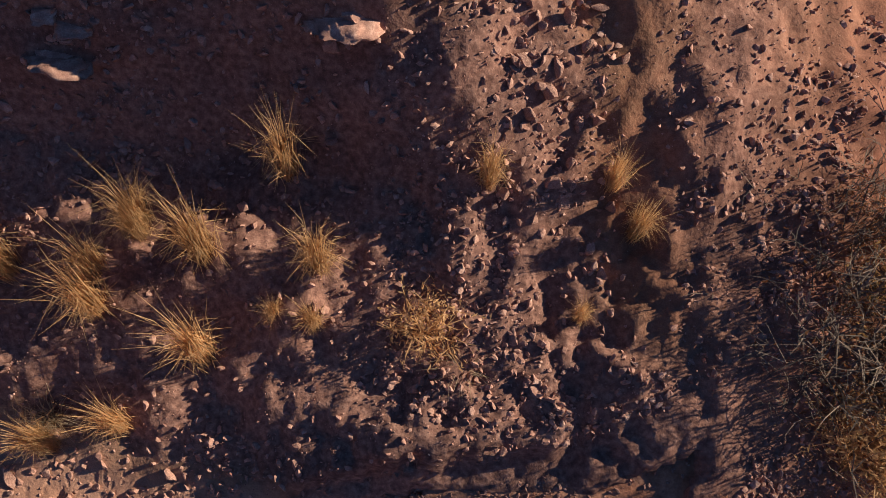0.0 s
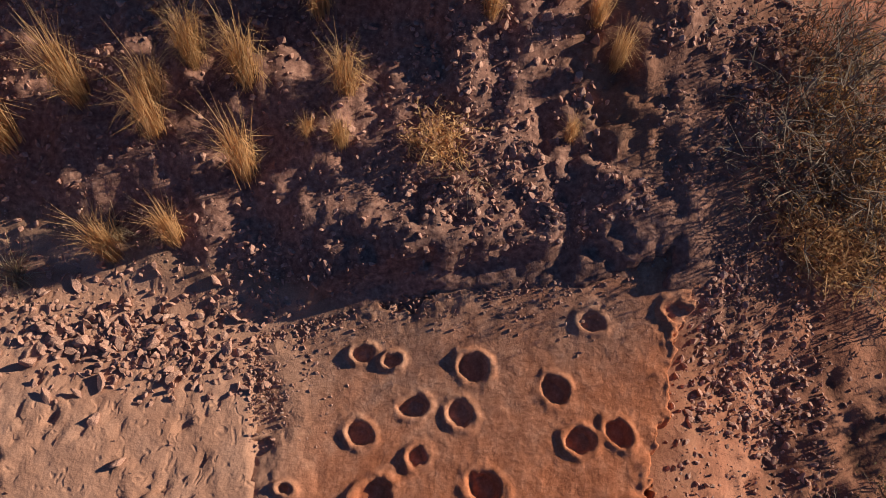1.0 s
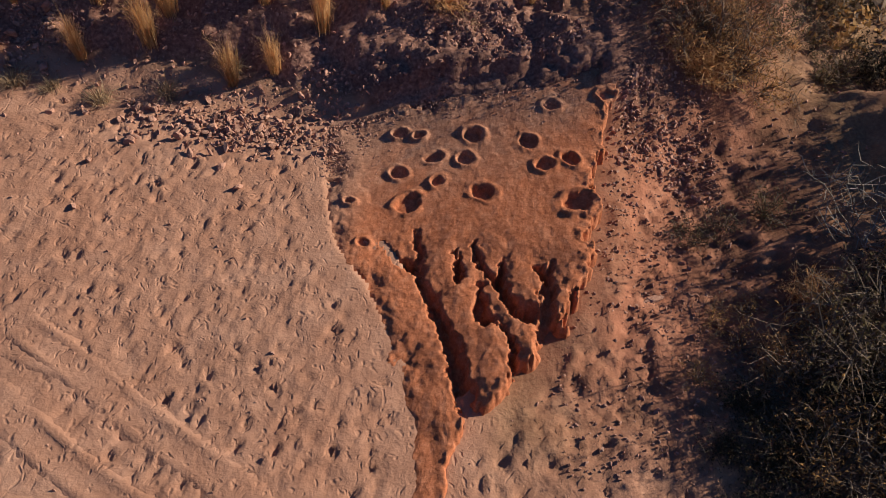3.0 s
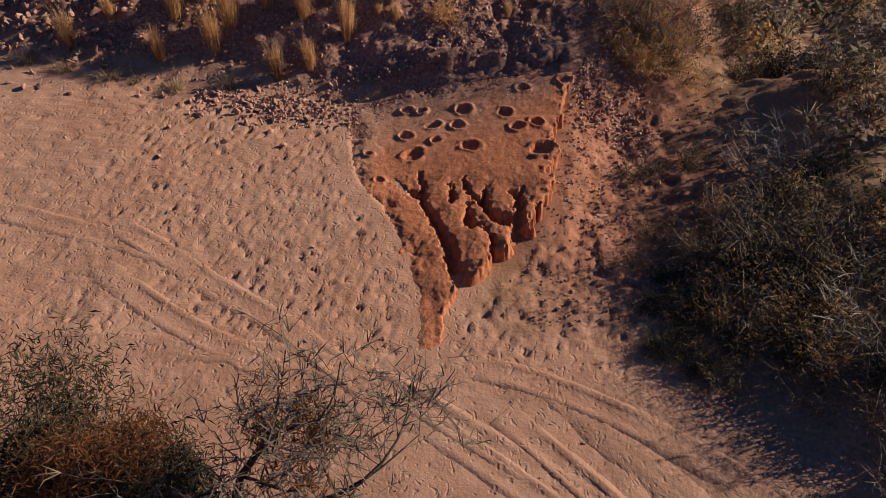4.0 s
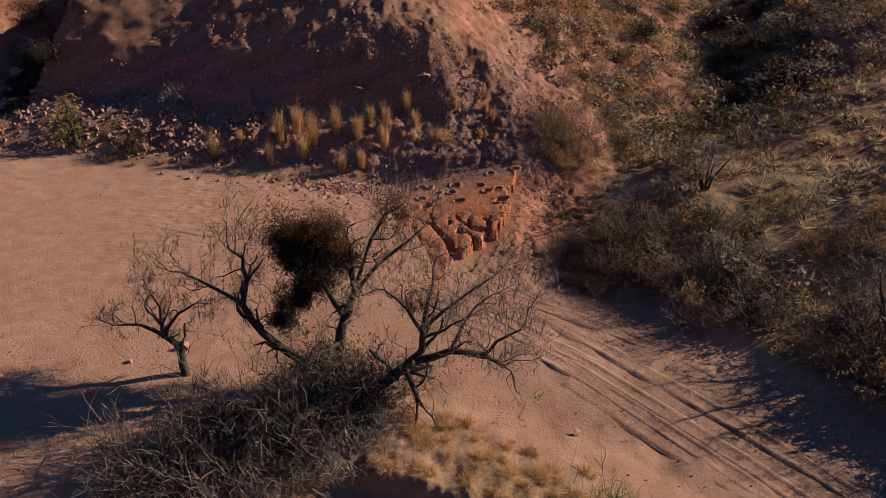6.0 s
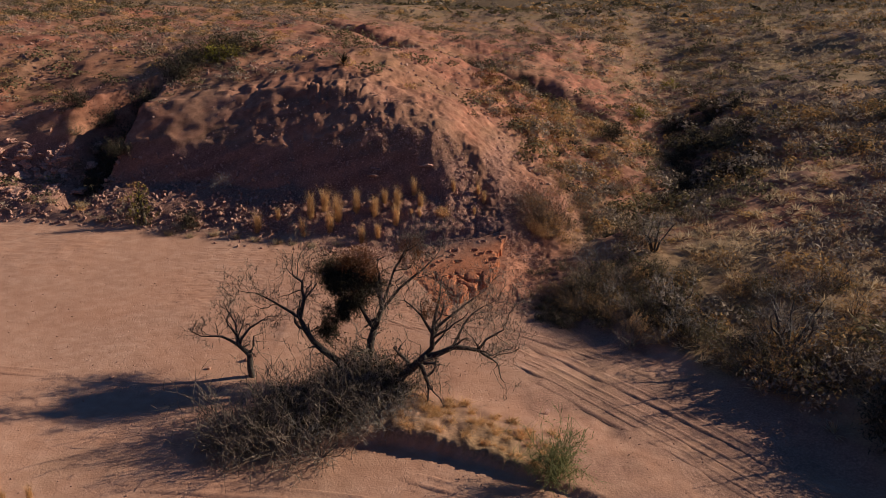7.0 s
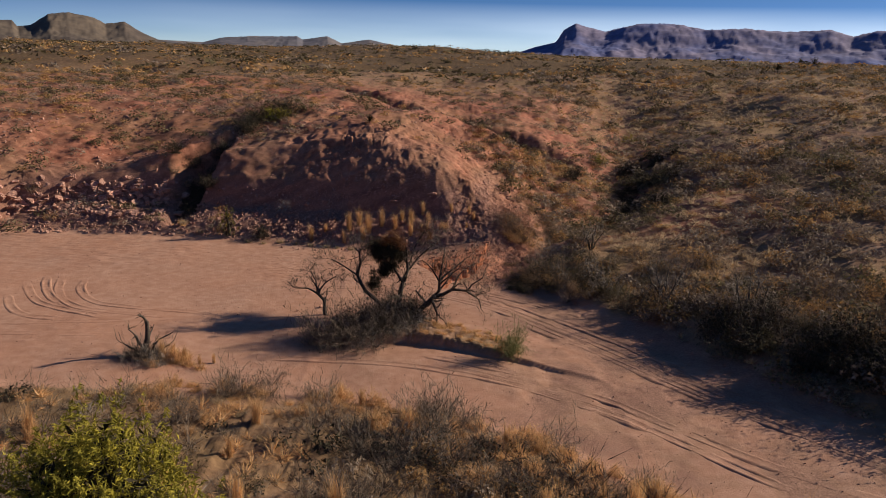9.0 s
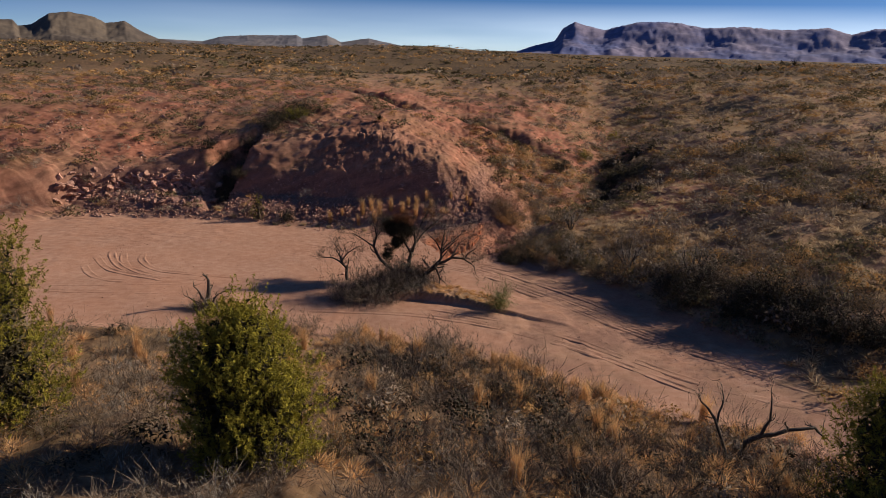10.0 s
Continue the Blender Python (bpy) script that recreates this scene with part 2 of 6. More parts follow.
# The outline of the red clay shelf.
SHELF = [(-2.2, 0.3), (-0.2, 0.9), (1.9, 1.35), (3.2, 1.9), (4.3, 2.3), (3.75, 1.2), (3.35, 0.2), (3.15, -1.2), (2.95, -2.4), (2.75, -3.4), (2.42, -4.2),
         (1.85, -5.0), (1.3, -5.5), (0.85, -5.95), (0.62, -6.5), (0.35, -7.45), (0.1, -7.3), (0.05, -6.2), (-0.1, -5.2), (-0.55, -4.4), (-1.1, -3.4), (-1.7, -2.6), (-2.0, -1.4)]


def inside_shelf(x, y):
    """Distance to the shelf's outline, positive inside."""
    d, _ = line_distance(x, y, SHELF + SHELF[:1])
    odd = np.zeros(np.shape(x), bool)
    for (ax, ay), (bx, by) in zip(SHELF, SHELF[1:] + SHELF[:1]):
        cross = (ay > y) != (by > y)
        odd ^= cross & (x < (bx - ax) * (y - ay) / (by - ay + 1e-12) + ax)
    return np.where(odd, d, -d)


def shelf_top(x, y):
    top = 0.27 + 0.175 * x + 0.02 * (y + 1) - 0.16 * step(-3.6, -7.4, y) + 0.22 * step(-0.5, 1.6, y)
    return smax(top, sand_level(x, y) + 0.004, 0.12)
# ---- end of terrain ----

# ---- materials ----
class Nodes:
    def __init__(self, name, rough=0.9):
        self.mat = bpy.data.materials.new(name)
        self.mat.use_nodes = True
        self.tree = self.mat.node_tree
        self.bsdf = self.tree.nodes["Principled BSDF"]
        self.bsdf.inputs["Roughness"].default_value = rough
        self.bsdf.inputs["Specular IOR Level"].default_value = 0.2

    def node(self, kind, links=None, **values):
        n = self.tree.nodes.new(kind)
        for key, v in values.items():
            n.inputs[key.replace("_", " ")].default_value = v
        for key, v in (links or {}).items():
            self.tree.links.new(v, n.inputs[key])
        return n

    def place(self, world=True):
        return self.node("ShaderNodeNewGeometry").outputs["Position"] if world else self.node("ShaderNodeTexCoord").outputs["Object"]

    def noise(self, vec, scale, detail=4, rough=0.55):
        return self.node("ShaderNodeTexNoise", {"Vector": vec}, Scale=scale, Detail=detail, Roughness=rough).outputs["Fac"]

    def ramp(self, fac, *stops):
        n = self.node("ShaderNodeValToRGB", {"Fac": fac})
        e = n.color_ramp.elements
        while len(e) < len(stops):
            e.new(0.5)
        for k, (pos, col) in enumerate(stops):
            e[k].position, e[k].color = pos, ((*col, 1) if len(col) == 3 else col)
        return n.outputs["Color"]

    def mix(self, fac, a, b, how="MIX"):
        n = self.node("ShaderNodeMixRGB")
        n.blend_type = how
        for key, v in (("Fac", fac), ("Color1", a), ("Color2", b)):
            if hasattr(v, "is_linked"):
                self.tree.links.new(v, n.inputs[key])
            else:
                n.inputs[key].default_value = v if key == "Fac" else (*v, 1)
        return n.outputs["Color"]

    def math(self, op, a, b=0.0):
        n = self.node("ShaderNodeMath")
        n.operation = op
        for k, v in enumerate((a, b)):
            if hasattr(v, "is_linked"):
                self.tree.links.new(v, n.inputs[k])
            else:
                n.inputs[k].default_value = v
        return n.outputs["Value"]

    def bump(self, height, strength, distance, under=None):
        links = {"Height": height}
        if under:
            links["Normal"] = under
        return self.node("ShaderNodeBump", links, Strength=strength, Distance=distance).outputs["Normal"]

    def done(self, color, normal=None):
        self.tree.links.new(color, self.bsdf.inputs["Base Color"])
        if normal:
            self.tree.links.new(normal, self.bsdf.inputs["Normal"])
        return self.mat


def grainy(name, dark, mid, light, scale=6.0, bump=0.5, world=False, rough=0.9, vary=0.25, distance=0.01, thin=0.0):
    """Noise at two scales through three tones, with a shift of brightness from piece to piece."""
    m = Nodes(name, rough)
    vec = m.place(world)
    coarse, fine = m.noise(vec, scale, 4), m.noise(vec, scale * 7.3, 3)
    blend = m.math("ADD", m.math("MULTIPLY", coarse, 0.62), m.math("MULTIPLY", fine, 0.38))
    color = m.ramp(blend, (0.3, dark), (0.5, mid), (0.7, light))
    info = m.node("ShaderNodeObjectInfo").outputs["Random"]
    isle = m.node("ShaderNodeNewGeometry").outputs["Random Per Island"]
    shift = m.math("ADD", m.math("MULTIPLY", m.math("ADD", info, isle), vary), 1.0 - vary)
    color = m.mix(1.0, color, m.node("ShaderNodeCombineXYZ", {"X": shift, "Y": shift, "Z": shift}).outputs["Vector"], "MULTIPLY")
    if thin:
        # Thin dry leaves let part of the light through.
        glow = m.node("ShaderNodeBsdfTranslucent", {"Color": color})
        both = m.node("ShaderNodeMixShader", {1: m.bsdf.outputs["BSDF"], 2: glow.outputs["BSDF"]}, Fac=thin)
        m.tree.links.new(both.outputs["Shader"], m.tree.nodes["Material Output"].inputs["Surface"])
    return m.done(color, m.bump(fine, bump, distance) if bump else None)


def ground_material():
    """Sand, red clay, stony scree and brushland soil, laid by the zones of the mesh."""
    m = Nodes("desert_ground", 0.95)
    vec = m.place()
    zone = m.node("ShaderNodeVertexColor")
    zone.layer_name = "zones"
    parts = m.node("ShaderNodeSeparateColor", {"Color": zone.outputs["Color"]}).outputs
    big, mid, fine, grit = m.noise(vec, 0.22, 4), m.noise(vec, 1.9, 5), m.noise(vec, 14.0, 4), m.noise(vec, 70.0, 2)
    soil = m.ramp(mid, (0.3, (0.18, 0.096, 0.062)), (0.5, (0.29, 0.165, 0.108)), (0.68, (0.41, 0.255, 0.165)))
    soil = m.mix(m.ramp(big, (0.42, (0, 0, 0)), (0.6, (1, 1, 1))), soil, m.ramp(fine, (0.3, (0.16, 0.096, 0.05)), (0.7, (0.34, 0.22, 0.12))))
    sand = m.ramp(mid, (0.3, (0.33, 0.181, 0.126)), (0.5, (0.39, 0.223, 0.158)), (0.7, (0.45, 0.27, 0.197)))
    sand = m.mix(m.ramp(big, (0.35, (0.35, 0.35, 0.35)), (0.65, (0, 0, 0))), sand, (0.36, 0.165, 0.10))
    clay = m.ramp(mid, (0.3, (0.17, 0.064, 0.043)), (0.5, (0.27, 0.105, 0.068)), (0.7, (0.37, 0.165, 0.11)))
    scree = m.ramp(fine, (0.3, (0.12, 0.066, 0.054)), (0.5, (0.235, 0.128, 0.10)), (0.7, (0.37, 0.22, 0.168)))
    # Tilted beds, paler and darker, in the red slopes.
    pos = m.node("ShaderNodeSeparateXYZ", {"Vector": vec}).outputs
    bed = m.math("ADD", m.math("SUBTRACT", pos["Z"], m.math("MULTIPLY", pos["X"], 0.36)), m.math("MULTIPLY", mid, 0.9))
    beds = m.ramp(m.noise(m.node("ShaderNodeCombineXYZ", {"X": bed, "Y": m.math("MULTIPLY", pos["X"], 0.12)}).outputs["Vector"], 1.5, 4, 0.6), (0.34, (0.62, 0.58, 0.60)), (0.5, (1, 1, 1)), (0.66, (1.45, 1.42, 1.38)))
    clay, scree = m.mix(1.0, clay, beds, "MULTIPLY"), m.mix(0.55, scree, beds, "MULTIPLY")
    color = m.mix(parts["Blue"], soil, scree)
    color = m.mix(parts["Red"], color, sand)
    color = m.mix(parts["Green"], color, clay)
    plain = m.ramp(mid, (0.3, (0.055, 0.034, 0.018)), (0.5, (0.105, 0.065, 0.032)), (0.7, (0.19, 0.115, 0.056)))
    color = m.mix(m.math("SUBTRACT", 1.0, zone.outputs["Alpha"]), color, plain)
    speck = m.ramp(grit, (0.35, (0.82, 0.82, 0.82)), (0.65, (1.14, 1.12, 1.10)))
    color = m.mix(1.0, color, speck, "MULTIPLY")
    squeeze = m.node("ShaderNodeMapping", {"Vector": vec}, Rotation=(0, 0, 0.35), Scale=(1.7, 1.1, 1.0))
    vor = m.node("ShaderNodeTexVoronoi", {"Vector": m.node("ShaderNodeVectorMath", {0: squeeze.outputs["Vector"], 1: m.node("ShaderNodeVectorMath", {0: m.node("ShaderNodeTexNoise", {"Vector": vec}, Scale=2.2).outputs["Color"], 1: m.node("ShaderNodeCombineXYZ", X=0.22, Y=0.22, Z=0.0).outputs["Vector"]}).outputs["Vector"]}).outputs["Vector"]}, Scale=4.4)
    away = m.node("ShaderNodeVectorMath", {0: vec})
    away.operation, away.inputs[1].default_value = "DISTANCE", (-3.0, -4.0, 0.0)
    tread = m.node("ShaderNodeMapRange", {"Value": away.outputs["Value"]}, From_Min=8.0, From_Max=17.0, To_Min=1.0, To_Max=0.12).outputs["Result"]
    prints = m.ramp(vor.outputs["Distance"], (0.10, (0, 0, 0)), (0.34, (1, 1, 1)))
    n = m.bump(mid, 0.3, 0.05)
    n = m.bump(m.math("MULTIPLY", m.math("MULTIPLY", prints, parts["Red"]), tread), 0.42, 0.04, n)
    n = m.bump(fine, 0.55, 0.03, n)
    n = m.bump(grit, 0.35, 0.008, n)
    return m.done(color, n)


def clay_material():
    m = Nodes("red_clay", 0.95)
    vec = m.place()
    big, mid, fine = m.noise(vec, 0.9, 4), m.noise(vec, 6.0, 6, 0.65), m.noise(vec, 24.0, 8, 0.75)
    pos = m.node("ShaderNodeSeparateXYZ", {"Vector": vec}).outputs
    dusty = m.math("ADD", m.math("MULTIPLY", pos["Y"], 0.30), m.math("ADD", m.math("MULTIPLY", pos["X"], -0.16), m.math("MULTIPLY", big, 1.1)))
    dust = m.ramp(dusty, (-0.0, (0, 0, 0)), (0.6, (1, 1, 1)))
    red = m.ramp(mid, (0.3, (0.33, 0.112, 0.052)), (0.5, (0.43, 0.158, 0.08)), (0.7, (0.49, 0.21, 0.12)))
    pale = m.ramp(mid, (0.3, (0.26, 0.13, 0.087)), (0.5, (0.36, 0.19, 0.128)), (0.7, (0.44, 0.26, 0.185)))
    color = m.mix(dust, red, pale)
    # Sand has drifted over the western edge.
    inland = m.math("ADD", pos["X"], m.math("ADD", m.math("MULTIPLY", big, 1.4), 1.1))
    color = m.mix(m.ramp(m.math("MULTIPLY", inland, 0.7), (0.0, (0.95, 0.95, 0.95)), (0.45, (0, 0, 0))), color, (0.37, 0.205, 0.142))
    streak = m.noise(m.node("ShaderNodeMapping", {"Vector": vec}, Scale=(9.0, 1.6, 3.0)).outputs["Vector"], 1.0, 5, 0.6)
    color = m.mix(1.0, color, m.ramp(streak, (0.3, (0.84, 0.83, 0.83)), (0.7, (1.13, 1.13, 1.13))), "MULTIPLY")
    color = m.mix(1.0, color, m.ramp(fine, (0.3, (0.76, 0.75, 0.75)), (0.7, (1.22, 1.20, 1.17))), "MULTIPLY")
    return m.done(color, m.bump(fine, 0.6, 0.018, m.bump(streak, 0.15, 0.015, m.bump(mid, 0.3, 0.03))))


def mountain_material(name, low, high):
    m = Nodes(name, 1.0)
    vec = m.place()
    a, b = m.noise(vec, 0.004, 5), m.noise(vec, 0.03, 4)
    color = m.mix(m.ramp(a, (0.4, (0, 0, 0)), (0.6, (1, 1, 1))), low, high)
    color = m.mix(1.0, color, m.ramp(b, (0.3, (0.7, 0.7, 0.72)), (0.7, (1.2, 1.15, 1.1))), "MULTIPLY")
    return m.done(color)


GROUND, CLAY = ground_material(), clay_material()
STONE = grainy("red_sandstone", (0.17, 0.09, 0.072), (0.35, 0.192, 0.146), (0.56, 0.37, 0.29), 9, 0.6, vary=0.35)
STRAW = grainy("dry_straw", (0.38, 0.20, 0.085), (0.60, 0.36, 0.175), (0.76, 0.54, 0.31), 5, 0, vary=0.3, thin=0.45)
PALE_STRAW = grainy("bleached_straw", (0.30, 0.21, 0.13), (0.42, 0.31, 0.20), (0.55, 0.45, 0.32), 5, 0, vary=0.3, thin=0.45)
BARK = grainy("grey_black_bark", (0.025, 0.02, 0.017), (0.07, 0.056, 0.047), (0.14, 0.118, 0.10), 14, 0.8, vary=0.2)
TWIG = grainy("grey_brown_twigs", (0.066, 0.049, 0.038), (0.145, 0.108, 0.082), (0.26, 0.205, 0.158), 8, 0, vary=0.3)
DEAD_TWIG = grainy("bleached_dead_twigs", (0.14, 0.12, 0.10), (0.25, 0.215, 0.18), (0.40, 0.35, 0.31), 8, 0, vary=0.3)
RUST_LEAF = grainy("dry_rust_leaves", (0.09, 0.04, 0.02), (0.19, 0.08, 0.036), (0.29, 0.14, 0.065), 8, 0, vary=0.35, thin=0.45)
# Near-black: true of mistletoe, also stands in for shade inside crowns and brush.
DARK_LEAF = grainy("dark_evergreen_shade_leaves", (0.016, 0.013, 0.008), (0.034, 0.028, 0.016), (0.07, 0.056, 0.03), 8, 0, vary=0.35)
JUNIPER_LEAF = grainy("juniper_sprays", (0.06, 0.056, 0.010), (0.22, 0.19, 0.026), (0.50, 0.41, 0.055), 4, 0, vary=0.35, thin=0.2)
OLIVE_LEAF = grainy("olive_brush_leaves", (0.055, 0.044, 0.024), (0.115, 0.09, 0.046), (0.21, 0.165, 0.085), 5, 0, vary=0.35, thin=0.25)
GREY_LEAF = grainy("grey_brush_leaves", (0.11, 0.083, 0.064), (0.22, 0.167, 0.127), (0.40, 0.315, 0.24), 5, 0, vary=0.35, thin=0.25)
GOLD_LEAF = grainy("golden_brush_leaves", (0.22, 0.118, 0.045), (0.40, 0.228, 0.09), (0.56, 0.36, 0.16), 5, 0, vary=0.35, thin=0.25)
PALE_LEAF = grainy("pale_green_brush", (0.12, 0.13, 0.05), (0.20, 0.21, 0.09), (0.30, 0.31, 0.15), 5, 0, vary=0.3, thin=0.45)
# The violet blue of distance haze is put into the mesa's rock colour.
HAZE_ROCK = mountain_material("far_haze_blue_rock", (0.115, 0.14, 0.31), (0.225, 0.205, 0.31))
BROWN_ROCK = mountain_material("far_brown_rock", (0.082, 0.068, 0.062), (0.13, 0.105, 0.085))
GREY_ROCK = mountain_material("far_grey_rock", (0.12, 0.12, 0.15), (0.17, 0.155, 0.16))

# ---- builders ----
rng = np.random.default_rng(7)


class Soup:
    """Vertices and faces gathered for one mesh."""

    def __init__(self):
        self.v, self.f, self.n = [], [], 0

    def add(self, verts, faces):
        self.v.append(np.asarray(verts, float))
        self.f.append(np.asarray(faces, int) + self.n)
        self.n += len(verts)

    def tube(self, pts, radii, sides=5):
        pts = np.asarray(pts, float)
        rings = []
        for k, p in enumerate(pts):
            t = pts[min(k + 1, len(pts) - 1)] - pts[max(k - 1, 0)]
            t = t / (np.linalg.norm(t) + 1e-9)
            a = np.cross(t, (0.31, 0.27, 0.91) if abs(t[2]) < 0.9 else (1, 0.2, 0))
            a = a / np.linalg.norm(a)
            b = np.cross(t, a)
            ang = np.arange(sides) * 2 * math.pi / sides
            rings.append(p + radii[k] * (np.outer(np.cos(ang), a) + np.outer(np.sin(ang), b)))
        faces = []
        for k in range(len(pts) - 1):
            for s in range(sides):
                q = (s + 1) % sides
                i, j = k * sides, (k + 1) * sides
                faces += [(i + s, i + q, j + q), (i + s, j + q, j + s)]
        self.add(np.concatenate(rings), faces)

    def blade(self, p, q, r, w):
        """A narrow bent leaf from p over q to the tip r."""
        p, q, r = (np.asarray(k, float) for k in (p, q, r))
        side = np.cross(q - p, r - q + (0.01, 0.02, 0.3))
        side = side / (np.linalg.norm(side) + 1e-9) * w * 0.5
        self.add([p - side, p + side, q + side * 0.8, q - side * 0.8, r], [(0, 1, 2), (0, 2, 3), (3, 2, 4)])

    def leaves(self, centres, size, stretch=1.6):
        """A small bent leaf of random turn at each centre."""
        c = np.asarray(centres, float)
        n = len(c)
        u = rng.normal(size=(n, 3))
        u /= np.linalg.norm(u, axis=1)[:, None]
        w = np.cross(u, rng.normal(size=(n, 3)))
        w /= np.linalg.norm(w, axis=1)[:, None]
        s = size * rng.uniform(0.6, 1.4, n)[:, None]
        verts = np.stack([c - u * s * stretch * 0.5, c + w * s * 0.4, c + u * s * stretch * 0.5], 1).reshape(-1, 3)
        self.add(verts, np.arange(3 * n).reshape(n, 3))

    def mesh(self, name, material, smooth=False):
        me = bpy.data.meshes.new(name)
        V, F = np.concatenate(self.v), np.concatenate(self.f)
        me.vertices.add(len(V))
        me.vertices.foreach_set("co", V.ravel())
        me.loops.add(F.size)
        me.loops.foreach_set("vertex_index", F.ravel())
        me.polygons.add(len(F))
        me.polygons.foreach_set("loop_start", np.arange(0, F.size, F.shape[1]))
        me.polygons.foreach_set("use_smooth", np.full(len(F), smooth))
        me.update(calc_edges=True)
        me.materials.append(material)
        return me


def thing(name, place, label, category, group="", kind=""):
    ob = new(name)
    ob.location = place
    return tagged(ob, label, category, group, kind)


def part(name, soup, material, parent, label="", smooth=False):
    ob = new(name, soup.mesh(name, material, smooth))
    ob.parent = parent
    return tagged(ob, label)


def ground_z(x, y):
    return float(height(x, y))


def unit(v):
    v = np.asarray(v, float)
    return v / (np.linalg.norm(v) + 1e-9)


FORKS = [(3, 6), (4, 8)]


def limb(wood, twigs, p, d, length, radius, level, droop=0.0, gnarl=0.35, tips=None):
    """A crooked limb that forks into finer ones; the last ones go to the twigs."""
    p, d = np.asarray(p, float), unit(d)
    if level == 0 and radius < 0.012:
        q = p + d * length * 0.55 + rng.normal(size=3) * length * 0.10
        r = q + unit(d + rng.normal(size=3) * gnarl) * length * 0.5
        twigs.blade(p, q, r, max(2.6 * radius, 0.0125))
        if tips is not None:
            tips.append(r)
        return
    n = 4 if level > 1 and radius > 0.012 else (3 if radius > 0.012 else 2)
    pts, radii = [p], [radius]
    for k in range(n):
        d = unit(d + rng.normal(size=3) * gnarl + (0, 0, 0.06 - droop))
        p = p + d * length / n
        pts.append(p)
        radii.append(radius * (1 - 0.55 * (k + 1) / n))
    (wood if radius > 0.012 else twigs).tube(pts, radii, 5 if radius > 0.03 else 3)
    if tips is not None:
        tips.append(pts[-1])
    if level == 0:
        return
    for k in range(int(rng.integers(*FORKS[0]) if level > 1 else rng.integers(*FORKS[1]))):
        i = int(rng.integers(1, n + 1))
        side = unit(d * 0.7 + rng.normal(size=3) * 0.75)
        limb(wood, twigs, pts[i], side, length * rng.uniform(0.42, 0.72), max(radii[i] * rng.uniform(0.4, 0.62), 0.0045), level - 1, droop, gnarl, tips)


def grown(wood, twigs, pts, r0, r1, level=2, every=1, tips=None, reach=0.9):
    """A main limb along given bends, with side limbs."""
    P = [np.asarray(pts[0], float)]
    for a, b in zip(pts, pts[1:]):
        a, b = np.asarray(a, float), np.asarray(b, float)
        P += [(a + b) / 2 + rng.normal(size=3) * 0.05 * np.linalg.norm(b - a), b]
    R = np.linspace(r0, r1, len(P))
    wood.tube(P, R, 7)
    for k in range(2, len(P)):
        if k % every == 0:
            d = unit(unit(P[k] - P[k - 1]) + rng.normal(size=3) * 0.8)
            limb(wood, twigs, P[k], d, reach * rng.uniform(0.6, 1.1), R[k] * 0.55, level, tips=tips)
    limb(wood, twigs, P[-1], P[-1] - P[-2], reach, R[-1] * 0.8, level, tips=tips)


def cloud_points(n, centre, size, clumps=24, tight=0.24):
    """Points gathered in clumps inside an uneven egg."""
    c = rng.normal(size=(clumps, 3))
    c /= np.linalg.norm(c, axis=1)[:, None]
    c *= rng.uniform(0.25, 1.12, clumps)[:, None]
    pick = c[rng.integers(0, clumps, n)] + rng.normal(size=(n, 3)) * tight
    return np.asarray(centre) + pick * np.asarray(size)


def tussock(h=0.8, spread=0.5, n=260, width=0.013, lean=0.0):
    """Thin blades from one root, some broken over, all leaning a little towards local x."""
    s = Soup()
    for _ in range(n):
        a = rng.uniform(0, 2 * math.pi)
        out = np.array((math.cos(a), math.sin(a), 0)) + (lean * rng.uniform(0.2, 1.4), 0, 0)
        p = np.array((math.cos(a), math.sin(a), 0)) * abs(rng.normal()) * 0.07 + rng.normal(size=3) * 0.01 - (0, 0, 0.05)
        L, wide = h * rng.uniform(0.3, 1.1), spread * rng.uniform(0.05, 1.3)
        q = p + out * wide * L * 0.35 + np.array((0, 0, L * rng.uniform(0.45, 0.68))) + rng.normal(size=3) * 0.03
        s.blade(p, q, q + out * wide * L * 0.75 + rng.normal(size=3) * 0.07 + (0, 0, L * rng.uniform(-0.25, 0.40)), width * rng.uniform(0.6, 1.3))
    return s


def shrub(h=1.0, wide=1.0, stems=26, level=1, leaves=500, leaf=0.05, radius=0.011, hollow=0.35):
    """Stems that fan out from one root, twigs, and small leaves gathered near their tips."""
    wood, twigs, tips = Soup(), Soup(), []
    for _ in range(stems):
        a, up = rng.uniform(0, 2 * math.pi), rng.uniform(0.25, 1.0)
        d = (math.cos(a) * wide * (1.15 - up * 0.6), math.sin(a) * wide * (1.15 - up * 0.6), h * up)
        L = float(np.linalg.norm(d)) * rng.uniform(0.6, 0.95)
        limb(twigs, twigs, (d[0] * 0.06, d[1] * 0.06, -0.04), d, L, radius * rng.uniform(0.7, 1.3), level, gnarl=0.3, tips=tips)
    foliage = Soup()
    if leaves:
        t = np.array(tips)
        c = t[rng.integers(0, len(t), leaves)]
        c = c * rng.uniform(hollow + 0.25, 1.04, leaves)[:, None] + rng.normal(size=(leaves, 3)) * 0.06 * h
        c[:, 2] = np.maximum(c[:, 2], 0.02)
        foliage.leaves(c, leaf)
    return twigs, foliage


